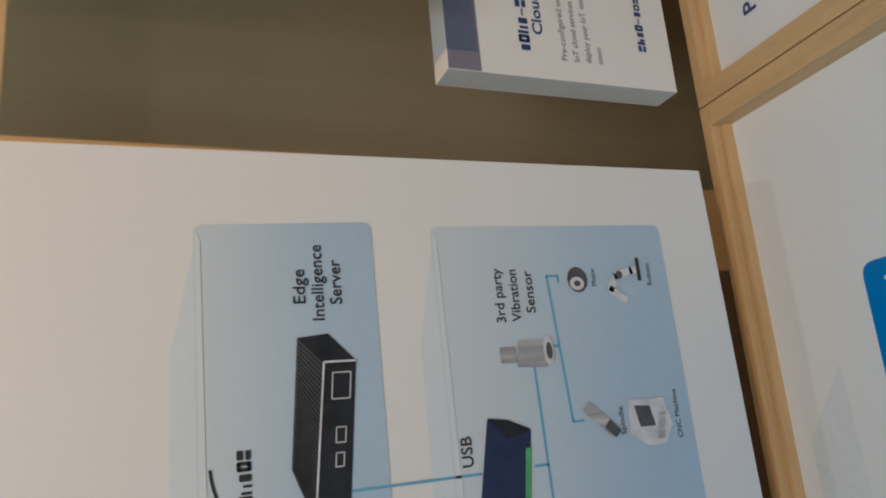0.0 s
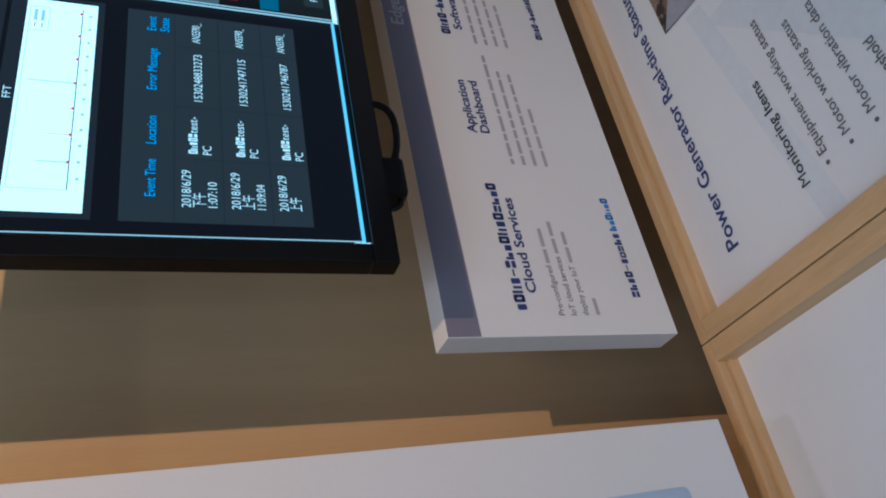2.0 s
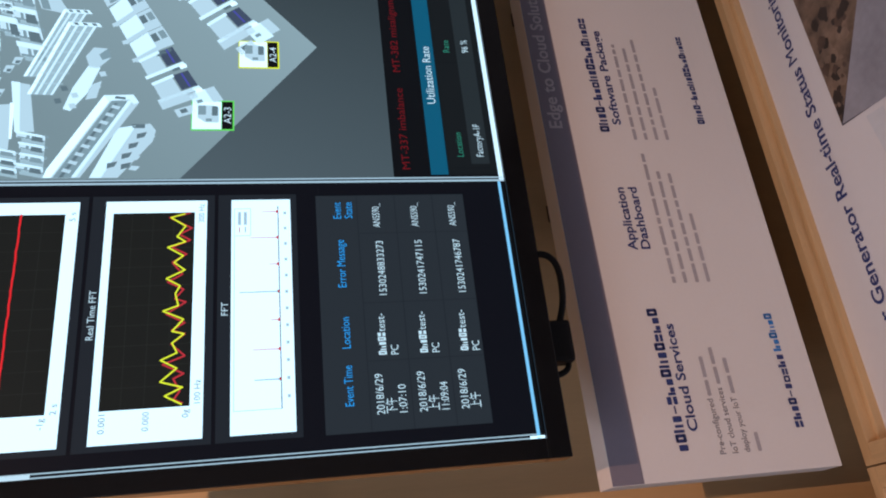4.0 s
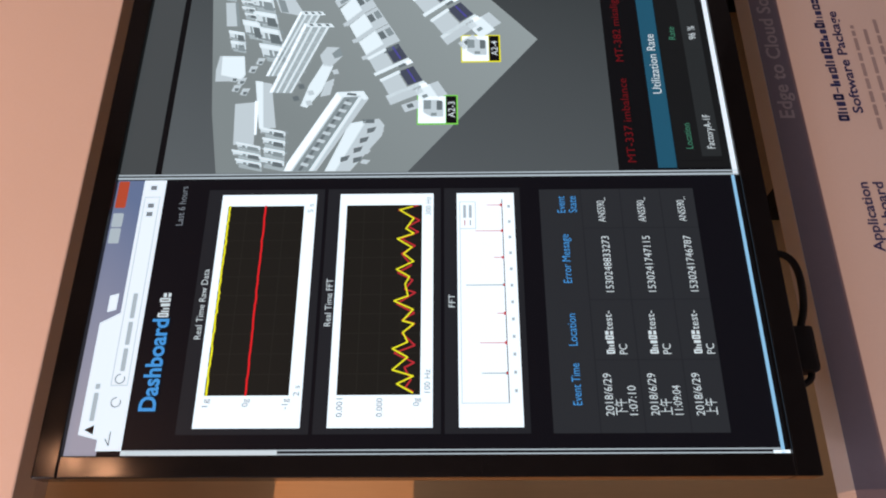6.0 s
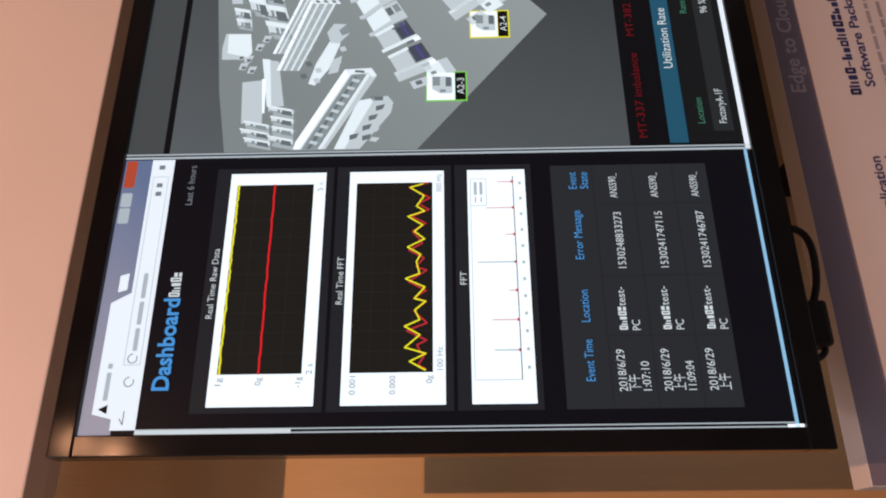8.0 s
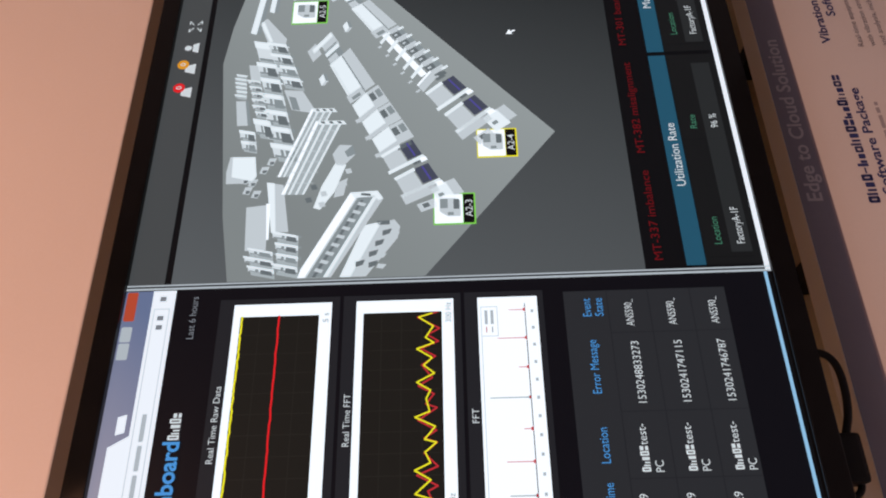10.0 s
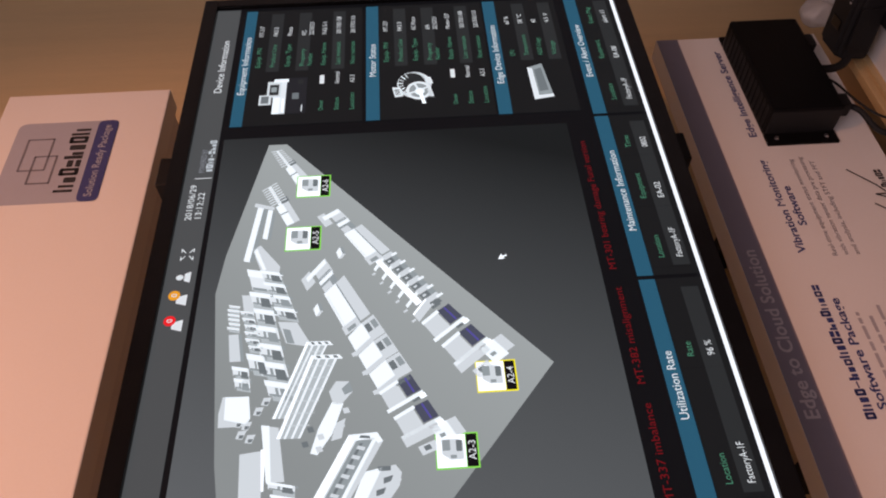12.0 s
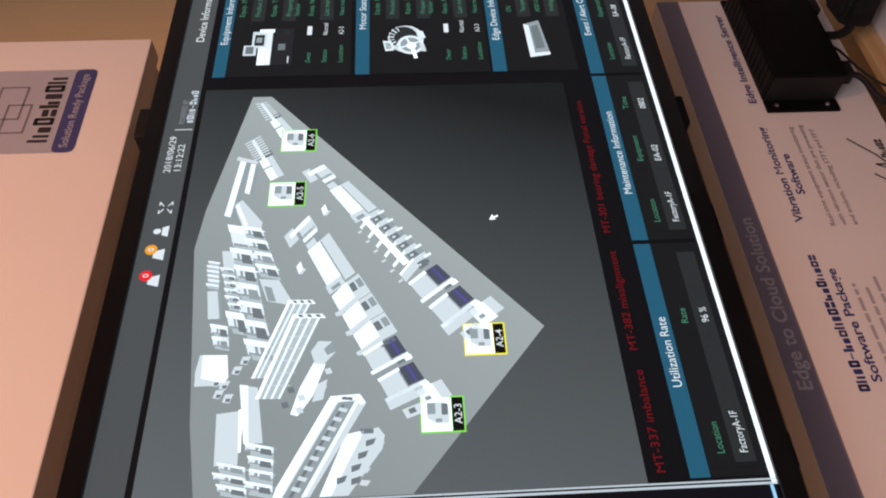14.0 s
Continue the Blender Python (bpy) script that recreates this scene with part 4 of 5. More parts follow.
# the edge device: a flat box with a bright front
for pts, key in (([(0.731, 0.131), (0.735, 0.107), (0.797, 0.114), (0.790, 0.133)], "right_side"), ([(0.731, 0.131), (0.790, 0.133), (0.788, 0.127), (0.733, 0.1245)], "body"),
                 ([(0.731, 0.131), (0.735, 0.107), (0.740, 0.1075), (0.7375, 0.1305)], "body"), ([(0.745, 0.123), (0.785, 0.125), (0.789, 0.116), (0.747, 0.112)], "slot")):
    on("device_picture", poly(lay_m(5 if key == "right_side" else 6), pts), key)

# the plant drawn on the stage
on("plant_floor", poly(lay_m(4), [(0.676, 0.441), (0.676, 0.421), (0.379, 0.162), (0.2375, 0.281), (0.2375, 0.446), (0.30, 0.457), (0.474, 0.477), (0.52, 0.472)]), "floor")


def iso(p, along, across, height, la, lc, k=5):
    """One drawn block: its lowest corner, its two ground directions, its height and lengths."""
    p, a, c, h = Vector(p), Vector(along).normalized() * la, Vector(across).normalized() * lc, Vector((0, height))
    for pts, key in (((p, p + a, p + a + h, p + h), "right_side"), ((p, p + c, p + c + h, p + h), "left_side"), ((p + h, p + a + h, p + a + c + h, p + c + h), "top")):
        on("drawn_machine", poly(lay_m(k), [tuple(q) for q in pts]), key)


def tone(name, points, key, k=5):
    return on(name, poly(lay_m(k), points), key)


def production_line(left, right, comb):
    """A drawn production line between two edges: feeder, long housing, fins or cabinets, two dark-topped units and the end machine."""
    (l0, l1), (r0, r1) = [[Vector(p) for p in pair] for pair in (left, right)]

    def at(s, w):
        return tuple(l0.lerp(l1, s).lerp(r0.lerp(r1, s), w))

    def strip(name, s0, s1, w0, w1, key, k, skew=0.0):
        tone(name, [at(s0 + skew, w0), at(s1 + skew, w0), at(s1, w1), at(s0, w1)], key, k)

    strip("drawn_feeder", -0.19, -0.10, -0.5, -0.05, "left_side", 6)
    strip("drawn_feeder", -0.17, -0.07, 0.1, 0.75, "left_side", 6)
    strip("drawn_feeder", -0.17, -0.14, -0.3, 0.7, "top", 7)
    strip("drawn_feeder", -0.10, 0.0, 0.05, 0.7, "right_side", 6)
    strip("drawn_feeder", -0.08, -0.055, 0.05, 0.7, "top", 7)
    strip("drawn_feeder", -0.04, 0.0, 0.05, 0.45, "left_side", 7)
    end = 0.235 if comb else 0.285
    strip("drawn_housing", 0.0, end, 0.58, 1.0, "left_side", 6)
    strip("drawn_housing", 0.0, end, 0.0, 0.56, "top", 6)
    strip("drawn_seam", 0.01, end, 0.55, 0.60, "right_side", 7)
    strip("drawn_seam", 0.03, end - 0.03, 0.06, 0.08, "left_side", 7)
    strip("drawn_housing", end - 0.035, end + 0.02, -0.06, 0.55, "left_side", 7)
    strip("drawn_slot", end - 0.01, end + 0.012, 0.08, 0.4, "right_side", 8)
    if comb:
        strip("drawn_base", 0.24, 0.63, 0.50, 1.0, "right_side", 5)
        strip("drawn_spine", 0.245, 0.60, 0.20, 0.42, "white", 6)
        for i in range(6):
            s = 0.262 + 0.070 * i
            strip("drawn_slot", s + 0.012, s + 0.056, 0.50, 0.80, "slot", 6)
            strip("drawn_fin", s - 0.010, s + 0.008, -0.06, 0.52, "top", 7, 0.035)
            strip("drawn_fin", s - 0.016, s + 0.016, 0.52, 0.98, "left_side", 7)
            strip("drawn_fin", s + 0.004, s + 0.018, 0.86, 1.08, "top", 8)
            strip("drawn_foot", s + 0.044, s + 0.056, -0.24, -0.10, "left_side", 6)
            strip("drawn_fitting", s + 0.028, s + 0.040, 0.56, 0.68, "left_side", 7)
        strip("drawn_fin", 0.595, 0.650, -0.08, 0.55, "left_side", 8, 0.035)
        strip("drawn_fin", 0.595, 0.606, -0.08, 0.55, "white", 9, 0.035)
        strip("drawn_slot", 0.636, 0.660, 0.62, 0.88, "slot", 8)
    else:
        for i in range(3):
            s = 0.300 + 0.128 * i
            strip("drawn_cabinet", s, s + 0.124, -0.04, 0.58, "top", 7, 0.02)
            strip("drawn_cabinet", s, s + 0.124, 0.58, 1.06, "left_side", 7)
            strip("drawn_cabinet", s + 0.100, s + 0.128, -0.12, 0.60, "left_side", 8, 0.02)
            for w in (0.60, 0.84):
                strip("drawn_slot", s + 0.022, s + 0.072, w, w + 0.18, "slot" if w < 0.7 else "right_side", 8)
            strip("drawn_foot", s + 0.116, s + 0.140, -0.20, -0.08, "left_side", 7)
        strip("drawn_slot", 0.690, 0.715, 0.45, 0.90, "slot", 8)
    for s in (0.685, 0.845):
        strip("drawn_unit", s, s + 0.125, -0.04, 0.50, "left_side", 8, 0.01)
        strip("drawn_unit", s, s + 0.018, -0.06, 0.55, "top", 9, 0.01)
        strip("drawn_panel", s + 0.006, s + 0.105, 0.54, 0.96, "dark_top", 8)
        strip("drawn_light", s + 0.012, s + 0.100, 0.74, 0.79, "violet", 9)
        strip("drawn_unit", s + 0.110, s + 0.130, -0.12, 0.98, "top", 9, 0.01)
        strip("drawn_slot", s + 0.130, s + 0.148, 0.60, 0.80, "slot", 9)
        strip("drawn_fitting", s + 0.125, s + 0.150, 0.82, 1.0, "white", 10)
    strip("drawn_end", 0.955, 1.02, -0.14, 0.80, "left_side", 9, 0.01)
    strip("drawn_end", 0.985, 1.09, 0.62, 1.05, "top", 9)
    strip("drawn_end", 0.985, 1.075, 1.05, 1.30, "left_side", 9)
    strip("drawn_end", 1.035, 1.055, 0.70, 0.84, "right_side", 10)
    strip("drawn_end", 1.05, 1.10, 0.10, 0.55, "left_side", 9)
    strip("drawn_slot", 1.06, 1.085, 0.22, 0.38, "slot", 10)


production_line(((0.540, 0.354), (0.380, 0.245)), ((0.552, 0.336), (0.402, 0.214)), True)
production_line(((0.467, 0.372), (0.312, 0.295)), ((0.488, 0.353), (0.325, 0.263)), False)
# short lines at the far corner
for left, right in ((((0.665, 0.435), (0.610, 0.405)), ((0.667, 0.425), (0.622, 0.393))), (((0.608, 0.440), (0.555, 0.413)), ((0.617, 0.428), (0.562, 0.400)))):
    (l0, l1), (r0, r1) = [[Vector(p) for p in pair] for pair in (left, right)]
    for s0, s1, w0, w1, key, k in [(0.5, 1.0, 0.0, 0.55, "top", 6), (0.5, 1.0, 0.55, 1.0, "left_side", 6), (0.70, 0.73, 0.0, 0.6, "right_side", 7), (0.0, 0.5, 0.25, 0.5, "top", 6), (0.38, 0.5, 0.5, 1.1, "slot", 6)] + [(0.06 * i, 0.06 * i + 0.028, -0.25, 1.0, "left_side", 7) for i in range(8)]:
        tone("drawn_machine", [tuple(l0.lerp(l1, s).lerp(r0.lerp(r1, s), w)) for s, w in ((s0, w0), (s1, w0), (s1, w1), (s0, w1))], key, k)
# rows of small machines by the far wall


def machine_row(p0, p1, count, deep, fill, slot, k):
    """A row of drawn machines: pale body, lighter roof edge, dark working space on the near side."""
    p0, p1, up = Vector(p0), Vector(p1), Vector((0.22, 0.975)) * deep * 1.3
    step = (p1 - p0) / count
    tone("drawn_base", [tuple(q) for q in (p0, p1, p1 + up * 0.9, p0 + up * 0.9)], "mid", k - 0.5)
    for i in range(count):
        a = p0 + step * i
        b = a + step * fill
        jut = up * rng.uniform(-0.12, 0.12)
        tone("drawn_machine", [tuple(q) for q in (a, b, b + up + jut, a + up + jut)], "body", k)
        tone("drawn_flank", [tuple(q) for q in (b - step * 0.12, b, b + up * 0.96 + jut, b - step * 0.12 + up * 0.96 + jut)], "right_side", k + 1)
        tone("drawn_roof", [tuple(q) for q in (a + jut, a + step * fill * 0.36 + jut, a + step * fill * 0.36 + up * 1.04 + jut, a + up * 1.04 + jut)], "top", k + 1)
        if slot:
            c = a + step * fill * 0.42
            tone("drawn_slot", [tuple(q) for q in (c + up * 0.10, b + step * 0.1 + up * 0.06, b + step * 0.1 + up * 0.52, c + up * 0.50)], "slot" if (i + count) % 3 else "right_side", k + 2)
            tone("drawn_panel", [tuple(q) for q in (c + up * 0.58, b + up * 0.60, b + up * 0.72, c + up * 0.70)], "right_side", k + 2)
            tone("drawn_foot", [tuple(q) for q in (a - up * 0.14, a + step * 0.2 - up * 0.14, a + step * 0.2, a)], "right_side", k + 2)


rng = random.Random(21)
for a, b, drop in (((0.586, 0.4445), (0.512, 0.4535), 0.006), ((0.578, 0.434), (0.540, 0.437), 0.005)):
    tone("drawn_gate", [a, b, (b[0] - 0.002, b[1] - drop), (a[0] - 0.001, a[1] - drop)], "top", 7)
    tone("drawn_gate", [(a[0] - 0.004, a[1] - drop), (b[0], b[1] - drop), (b[0] - 0.002, b[1] - drop * 1.7), (a[0] - 0.004, a[1] - drop * 1.6)], "right_side", 6)
tone("drawn_gate", [(0.588, 0.448), (0.583, 0.449), (0.577, 0.428), (0.581, 0.427)], "left_side", 8)
machine_row((0.458, 0.452), (0.428, 0.449), 6, 0.0085, 0.62, False, 5)
tone("drawn_machine", [(0.427, 0.450), (0.427, 0.459), (0.398, 0.455), (0.398, 0.445)], "left_side")
tone("drawn_machine", [(0.427, 0.447), (0.427, 0.450), (0.398, 0.445), (0.398, 0.442)], "right_side")
machine_row((0.390, 0.437), (0.366, 0.433), 2, 0.011, 0.8, True, 5)
machine_row((0.450, 0.438), (0.404, 0.426), 6, 0.010, 0.6, True, 5)
tone("drawn_machine", [(0.470, 0.440), (0.471, 0.451), (0.450, 0.447), (0.450, 0.437)], "left_side")
machine_row((0.402, 0.424), (0.380, 0.418), 1, 0.012, 0.8, True, 6)
machine_row((0.498, 0.432), (0.470, 0.424), 1, 0.014, 0.9, False, 5)
machine_row((0.470, 0.424), (0.392, 0.404), 4, 0.0165, 0.74, True, 6)
machine_row((0.392, 0.404), (0.352, 0.392), 2, 0.0180, 0.78, True, 6)
tone("drawn_machine", [(0.531, 0.438), (0.526, 0.446), (0.496, 0.434), (0.494, 0.417), (0.503, 0.4165)], "left_side", 6)
tone("drawn_machine", [(0.5275, 0.4415), (0.523, 0.444), (0.499, 0.433), (0.500, 0.430)], "top", 7)
machine_row((0.495, 0.4165), (0.436, 0.394), 4, 0.0165, 0.74, True, 7)
tone("drawn_machine", [(0.436, 0.396), (0.438, 0.414), (0.414, 0.405), (0.409, 0.384), (0.415, 0.384)], "left_side", 7)
tone("drawn_slot", [(0.430, 0.409), (0.428, 0.402), (0.413, 0.397), (0.414, 0.404)], "right_side", 8)
# two tall racks with shelves, and a small cabinet beside them
for foot, end, tall, k in (((0.339, 0.412), (0.414, 0.386), 0.021, 8), ((0.320, 0.407), (0.399, 0.381), 0.0255, 10)):
    f, e, down = Vector(foot), Vector(end), Vector((-0.03, -1)) * tall
    slim = Vector((-0.0045, -0.0035))
    tone("drawn_rack", [tuple(f), tuple(e), tuple(e + down), tuple(f + down * 0.72)], "mid", k)
    tone("drawn_rack_top", [tuple(f), tuple(e), tuple(e + down * 0.13), tuple(f + down * 0.13)], "white", k + 1)
    tone("drawn_rack_end", [tuple(e), tuple(e + down), tuple(e + down + slim), tuple(e + slim)], "top", k + 2)
    for i in range(1, 4):
        lo = 0.30 * i
        tone("drawn_shelf", [tuple(f + down * lo * 0.8), tuple(e + down * lo), tuple(e + down * (lo + 0.085)), tuple(f + down * (lo * 0.8 + 0.075))], "top", k + 1)
        tone("drawn_hole", [tuple(e + down * (lo - 0.17) + slim * 0.2), tuple(e + down * (lo - 0.03) + slim * 0.2), tuple(e + down * (lo - 0.03) + slim * 0.8), tuple(e + down * (lo - 0.17) + slim * 0.8)], "slot", k + 3)
    for j in range(1, 7):
        q = f.lerp(e, j / 7)
        tone("drawn_post", [tuple(q), tuple(q + (e - f) * 0.008), tuple(q + (e - f) * 0.008 + down * 0.93), tuple(q + down * 0.93)], "left_side", k + 1.5)
tone("drawn_cabinet", [(0.372, 0.358), (0.371, 0.346), (0.361, 0.343), (0.349, 0.353), (0.350, 0.360), (0.362, 0.364)], "left_side", 7)
tone("drawn_cabinet", [(0.371, 0.346), (0.361, 0.343), (0.358, 0.350), (0.364, 0.353)], "right_side", 8)
# machines near the window edge
tone("drawn_box", [(0.334, 0.435), (0.341, 0.431), (0.362, 0.434), (0.363, 0.457), (0.347, 0.459), (0.334, 0.458)], "left_side", 6)
tone("drawn_box", [(0.336, 0.4345), (0.341, 0.431), (0.362, 0.434), (0.3625, 0.4545), (0.341, 0.4535)], "top", 7)
tone("drawn_conveyor", [(0.352, 0.361), (0.350, 0.351), (0.322, 0.360), (0.304, 0.372), (0.306, 0.378), (0.328, 0.372)], "top", 7)
tone("drawn_conveyor", [(0.332, 0.357), (0.336, 0.349), (0.318, 0.352), (0.316, 0.361)], "left_side", 6)
for u, v in ((0.318, 0.366), (0.312, 0.379), (0.307, 0.367), (0.328, 0.349), (0.341, 0.345), (0.325, 0.375)):
    tone("drawn_fitting", [(u, v), (u + 0.005, v + 0.002), (u + 0.004, v + 0.007), (u - 0.001, v + 0.005)], "slot" if v > 0.37 else "left_side", 8)
tone("drawn_conveyor", [(0.2385, 0.387), (0.246, 0.385), (0.320, 0.346), (0.321, 0.322), (0.313, 0.317), (0.2385, 0.359)], "left_side", 8)
tone("drawn_conveyor", [(0.2385, 0.387), (0.246, 0.385), (0.320, 0.346), (0.318, 0.339), (0.2385, 0.381)], "white", 9)
tone("drawn_conveyor", [(0.320, 0.346), (0.321, 0.322), (0.313, 0.317), (0.311, 0.321), (0.316, 0.325), (0.314, 0.342)], "top", 10)
tone("drawn_belt", [(0.2385, 0.3795), (0.315, 0.339), (0.3145, 0.326), (0.2385, 0.3655)], "right_side", 9)
tone("drawn_belt", [(0.2385, 0.375), (0.312, 0.3365), (0.3118, 0.334), (0.2385, 0.372)], "slot", 10)
tone("drawn_conveyor", [(0.2385, 0.3655), (0.3145, 0.326), (0.3145, 0.3225), (0.2385, 0.362)], "top", 10)
for i in range(9):
    q = Vector((0.244, 0.3735)).lerp(Vector((0.307, 0.3395)), i / 8)
    tone("drawn_roller", [(q.x, q.y), (q.x + 0.003, q.y - 0.0015), (q.x + 0.001, q.y - 0.008), (q.x - 0.002, q.y - 0.0065)], "left_side", 11)
tone("drawn_slot", [(0.319, 0.336), (0.318, 0.328), (0.3155, 0.328), (0.3165, 0.337)], "slot", 11)
tone("drawn_machine", [(0.287, 0.333), (0.292, 0.307), (0.285, 0.302), (0.274, 0.304), (0.2385, 0.330), (0.2385, 0.352)], "left_side", 6)
tone("drawn_machine", [(0.287, 0.333), (0.290, 0.318), (0.2385, 0.343), (0.2385, 0.352)], "top", 7)
tone("drawn_slot", [(0.291, 0.322), (0.291, 0.311), (0.287, 0.311), (0.287, 0.321)], "slot", 7)
for u, v in ((0.278, 0.311), (0.268, 0.317), (0.258, 0.322), (0.249, 0.333), (0.248, 0.322)):
    tone("drawn_slot", [(u, v), (u + 0.005, v - 0.002), (u + 0.003, v + 0.006), (u - 0.002, v + 0.006)], "slot", 8)
    tone("drawn_fitting", [(u - 0.003, v - 0.006), (u + 0.001, v - 0.009), (u + 0.002, v - 0.002), (u - 0.002, v)], "left_side", 7)
tone("drawn_machine", [(0.309, 0.437), (0.311, 0.418), (0.266, 0.416), (0.266, 0.434)], "left_side", 6)
tone("drawn_machine", [(0.312, 0.4195), (0.312, 0.416), (0.276, 0.4145), (0.276, 0.4165)], "white", 7)
tone("drawn_machine", [(0.334, 0.421), (0.331, 0.406), (0.283, 0.398), (0.283, 0.413)], "left_side", 6)
tone("drawn_machine", [(0.334, 0.421), (0.333, 0.414), (0.283, 0.409), (0.283, 0.413)], "top", 7)
for u, v in ((0.330, 0.432), (0.333, 0.439), (0.322, 0.436), (0.318, 0.428), (0.352, 0.417), (0.343, 0.423), (0.371, 0.437)):
    tone("drawn_fitting", [(u, v), (u + 0.008, v - 0.003), (u + 0.008, v + 0.004), (u + 0.001, v + 0.006)], "left_side", 6)
    tone("drawn_slot", [(u + 0.001, v), (u + 0.004, v - 0.001), (u + 0.004, v + 0.003), (u + 0.001, v + 0.003)], "slot", 7)
machine_row((0.279, 0.389), (0.2385, 0.387), 4, 0.016, 0.6, True, 6)
machine_row((0.264, 0.410), (0.2385, 0.406), 3, 0.018, 0.62, True, 6)
for q in ((0.515, 0.352), (0.448, 0.372)):
    iso(q, (0.9, 0.3), (-0.8, 0.5), 0.003, 0.009, 0.007, 5)
# name cards over the machines
for u, v, key, name in ((0.521, 0.377, "lime", "A2-5"), (0.5925, 0.3695, "lime", "A2-6"), (0.352, 0.197, "yellow", "A2-4"), (0.2845, 0.237, "lime", "A2-3")):
    block_rect("name_card", 8, u, v, u + 0.0315, v + 0.0365, key)
    block_rect("card_face", 9, u + 0.0014, v + 0.011, u + 0.0301, v + 0.0355, "white")
    block_rect("card_strip", 9, u + 0.0014, v + 0.0014, u + 0.0301, v + 0.0105, "black")
    say(name, u + 0.007, v + 0.0058, 0.017, 0.0062, "text", 10, 0.004)
    on("card_picture", poly(lay_m(10), [(u + 0.008, v + 0.013), (u + 0.024, v + 0.013), (u + 0.026, v + 0.018), (u + 0.026, v + 0.031), (u + 0.013, v + 0.031), (u + 0.008, v + 0.024)], 0.001), "left_side")
    on("card_picture", rect(lay_m(11), u + 0.015, v + 0.014, u + 0.025, v + 0.019, 0.001), "slot")
    on("card_picture", rect(lay_m(11), u + 0.016, v + 0.024, u + 0.0255, v + 0.0305), "right_side")
    on("card_picture", rect(lay_m(11), u + 0.009, v + 0.019, u + 0.012, v + 0.024), "right_side")
on("pointer", poly(lay_m(9), [(0.497, 0.200), (0.5035, 0.1965), (0.5005, 0.1955), (0.5025, 0.1915), (0.5005, 0.191), (0.499, 0.195), (0.497, 0.1935)]), "white")

# ---- cable loop under the monitor ----
cable = thing("power_cable", "black power cable with a plug looping under the monitor", "cable", (0.108, 0.034, 1.336))
part("plug", box((-0.040, -0.010, -0.034), (-0.002, 0.010, 0.008), 0.004), MATT_BLACK, cable)
part("cord", tube([(-0.006, 0, -0.026), (0.02, 0, -0.036), (0.060, 0, -0.036), (0.068, 0, -0.014), (0.04, 0.0, -0.004), (-0.01, 0.004, 0.0), (-0.02, 0.01, 0.02)], 0.0032), MATT_BLACK, cable)
part("cord", tube([(-0.03, 0, -0.028), (-0.046, 0, -0.030), (-0.052, 0, -0.010), (-0.045, 0.01, 0.012)], 0.0028), MATT_BLACK, cable)

# ---- edge server on the sign ----
SERVER = Vector((0.717, 0.086, 1.083))
server = thing("edge_server", "black finned fanless computer box fixed to the sign", "computer", SERVER)
part("body", box((0.020, -0.044, 0.0), (0.205, 0.0, 0.094), 0.004), BLACK_METAL, server)
for x0, x1 in ((0.0, 0.021), (0.204, 0.222)):
    flange = part("flange", box((x0, -0.004, 0.0), (x1, 0.0, 0.093), 0.001), BLACK_METAL, server)
    for z in (0.014, 0.079):
        bolt = bmesh.new()
        bmesh.ops.create_cone(bolt, cap_ends=True, segments=10, radius1=0.0032, radius2=0.0024, depth=0.002, matrix=Matrix.Translation(((x0 + x1) / 2, -0.005, z)) @ Matrix.Rotation(radians(90), 4, "X"))
        part("bolt", bolt, material("screw_steel", (0.6, 0.6, 0.62), 0.3, 1.0), server)
for i in range(15):
    part("fin", box((0.026 + 0.012 * i, -0.040, 0.093), (0.031 + 0.012 * i, -0.006, 0.0948), 0.0004), BLACK_METAL, server)
part("end_plate", box((0.0185, -0.040, 0.003), (0.0205, -0.004, 0.092), 0.0008), MATT_BLACK, server)
for x in (0.17, 0.045):
    part("plug", box((x - 0.012, -0.034, -0.018), (x + 0.012, -0.014, 0.002), 0.003), MATT_BLACK, server)
part("cord", tube([(0.045, -0.024, -0.016), (0.035, -0.024, -0.032), (0.012, -0.018, -0.040), (-0.002, -0.014, -0.052), (-0.004, -0.02, -0.078), (0.010, -0.032, -0.091), (0.05, -0.034, -0.0925)], 0.0038), MATT_BLACK, server)
part("cord", tube([(0.12, -0.012, 0.001), (0.10, -0.020, -0.022), (0.06, -0.020, -0.034), (0.025, -0.018, -0.056), (0.008, -0.024, -0.085), (0.0, -0.034, -0.092)], 0.0016), MATT_BLACK, server)

# ---- black unit and plastic bag at the end of the counter ----
UNIT = Vector((0.905, 0.0, COUNTER_Z + 0.0062))
unit = thing("power_unit", "black moulded power unit with a white label on the counter", "power unit", UNIT)
unit.rotation_euler = (0, 0, radians(5))
hull = bmesh.new()
prof = [(-0.030, 0.022), (0.034, 0.022), (0.034, 0.060), (0.024, 0.068), (-0.022, 0.068), (-0.030, 0.058)]
ends = [[hull.verts.new((x, y + (0.006 if z > 0.06 else 0) * (1 if y < 0 else -1), z)) for x, z in prof] for y in (-0.125, 0.082)]
for i in range(6):
    hull.faces.new([ends[0][i], ends[0][(i + 1) % 6], ends[1][(i + 1) % 6], ends[1][i]])
hull.faces.new(ends[0])
hull.faces.new(ends[1])
bmesh.ops.recalc_face_normals(hull, faces=hull.faces)
bmesh.ops.bevel(hull, geom=hull.edges[:], offset=0.004, segments=2, affect="EDGES")
part("housing", hull, MATT_BLACK, unit)
part("base", box((-0.060, -0.125, 0.0), (0.022, 0.028, 0.024), 0.004), MATT_BLACK, unit)
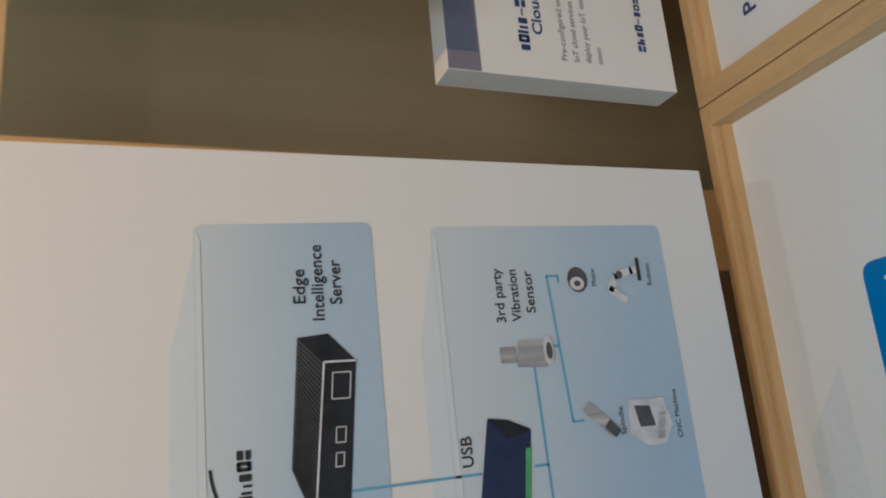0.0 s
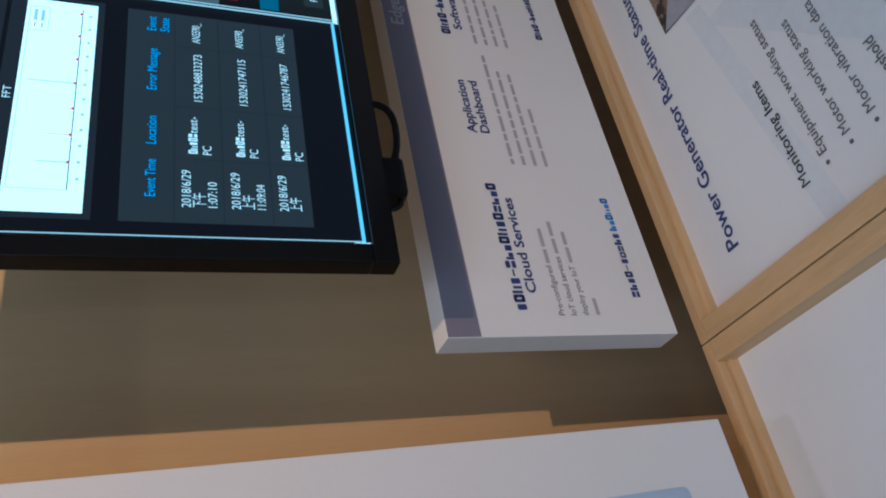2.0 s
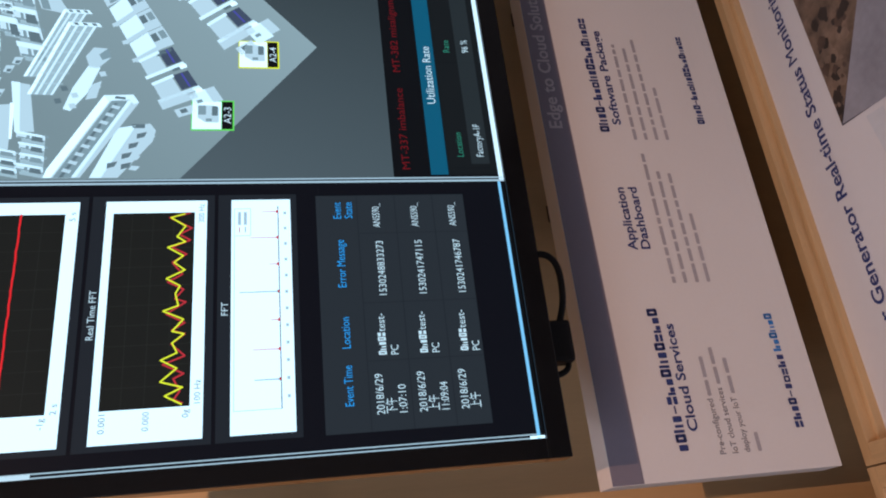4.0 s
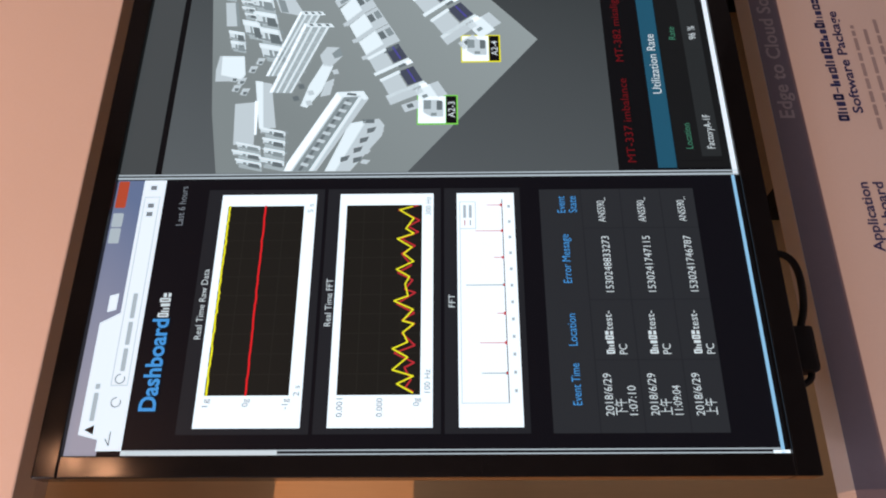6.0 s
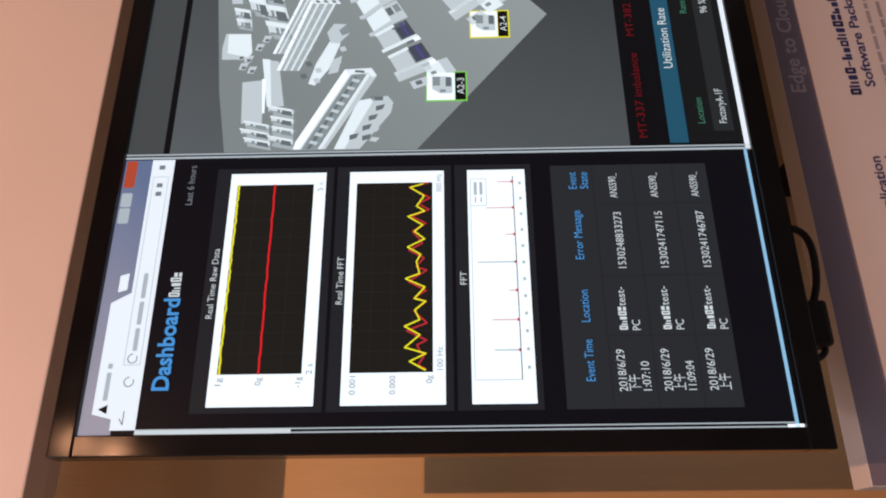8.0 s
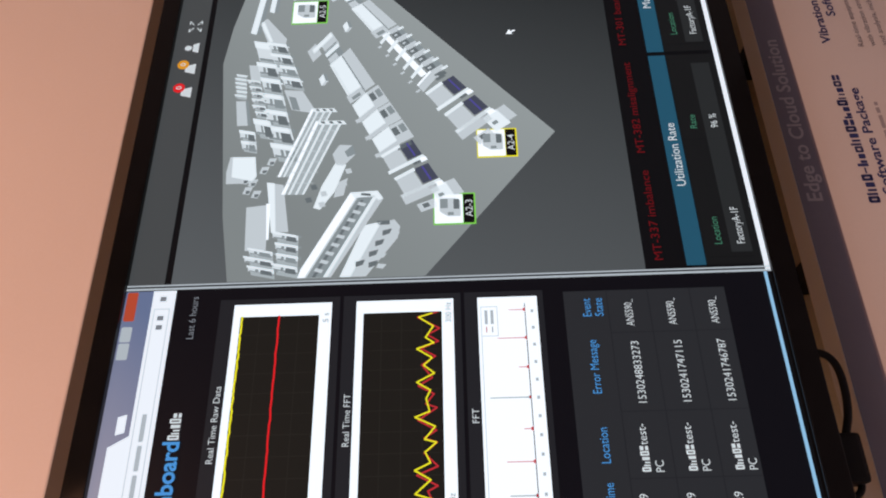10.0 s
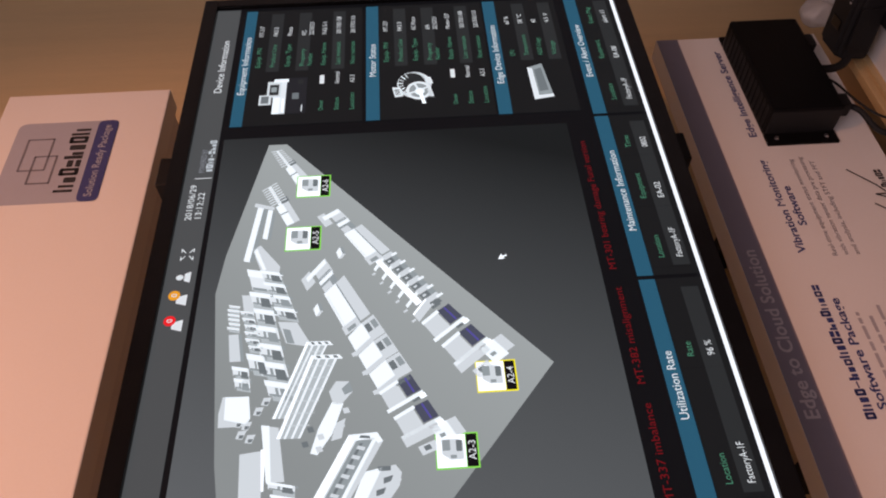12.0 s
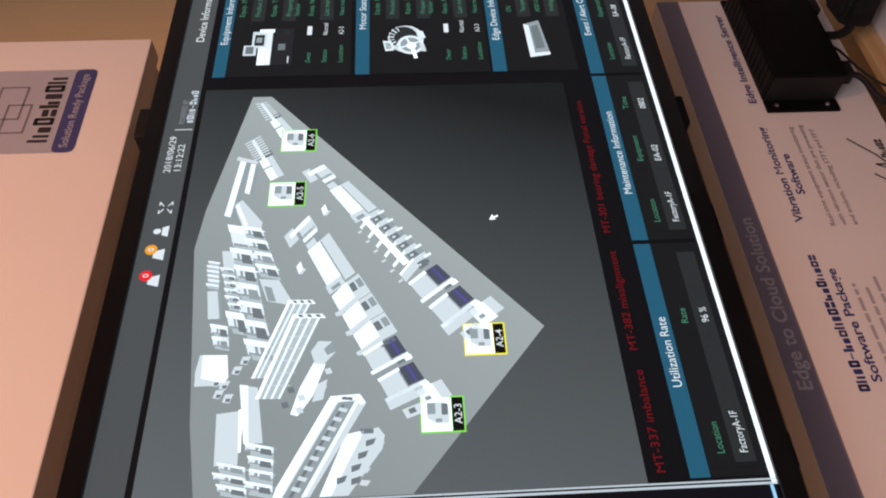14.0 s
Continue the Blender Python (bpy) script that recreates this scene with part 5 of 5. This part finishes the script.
part("collar", box((-0.034, 0.0, 0.028), (-0.029, 0.062, 0.060), 0.002), MATT_BLACK, unit)
part("vent", box((-0.012, 0.03, 0.0675), (0.012, 0.045, 0.0695), 0.001), BLACK_PLASTIC, unit)
part("cord", tube([(-0.020, 0.070, 0.045), (-0.032, 0.084, 0.052), (-0.040, 0.088, 0.075), (-0.036, 0.086, 0.105)], 0.006), MATT_BLACK, unit)


def lay_u(k):
    return lambda u, v: Vector((u, v, 0.0682 + 0.0004 * k))


part("label", poly(lay_u(1), [(-0.018, -0.075), (0.016, -0.075), (0.016, -0.020), (-0.018, -0.020)], 0.003), BOARD, unit, "white label with a red bar")
part("label_mark", poly(lay_u(2), [(-0.012, -0.070), (-0.004, -0.070), (-0.004, -0.026), (-0.012, -0.026)]), material("label_red", (0.3, 0.03, 0.03), 0.5), unit)
for v in (-0.012, -0.006, 0.0):
    part("label_dot", poly(lay_u(1), [(-0.016, v), (-0.012, v), (-0.012, v + 0.002), (-0.016, v + 0.002)]), BOARD, unit)

bag = bmesh.new()
for cx, cy, cz, r in ((0.0, 0.0, 0.0, 0.027), (0.012, -0.040, -0.009, 0.036)):
    made = bmesh.ops.create_icosphere(bag, subdivisions=4, radius=r)["verts"]
    for w in made:
        n = noise.noise(w.co * 26 + Vector((cx, cy, 0)) * 50) * 0.010 + noise.noise(w.co * 75) * 0.0025
        w.co = w.co + w.co.normalized() * n
        w.co = Vector((w.co.x + cx, w.co.y * 0.8 + cy, w.co.z + cz if cy else max(w.co.z, -0.024)))
for fc in bag.faces:
    fc.smooth = True
PLASTIC = material("cloudy_plastic", (0.86, 0.86, 0.86), 0.4, vary=0.08, scale=20, bump=0.4, fine=60)
PLASTIC.node_tree.nodes["Principled BSDF"].inputs["Transmission Weight"].default_value = 0.6
bag_ob = finish("plastic_bag", bag, PLASTIC)
bag_ob.location = (0.987, 0.082, COUNTER_Z + 0.0512)
tagged(bag_ob, "crumpled cloudy white plastic bag beside the black unit", "plastic bag")
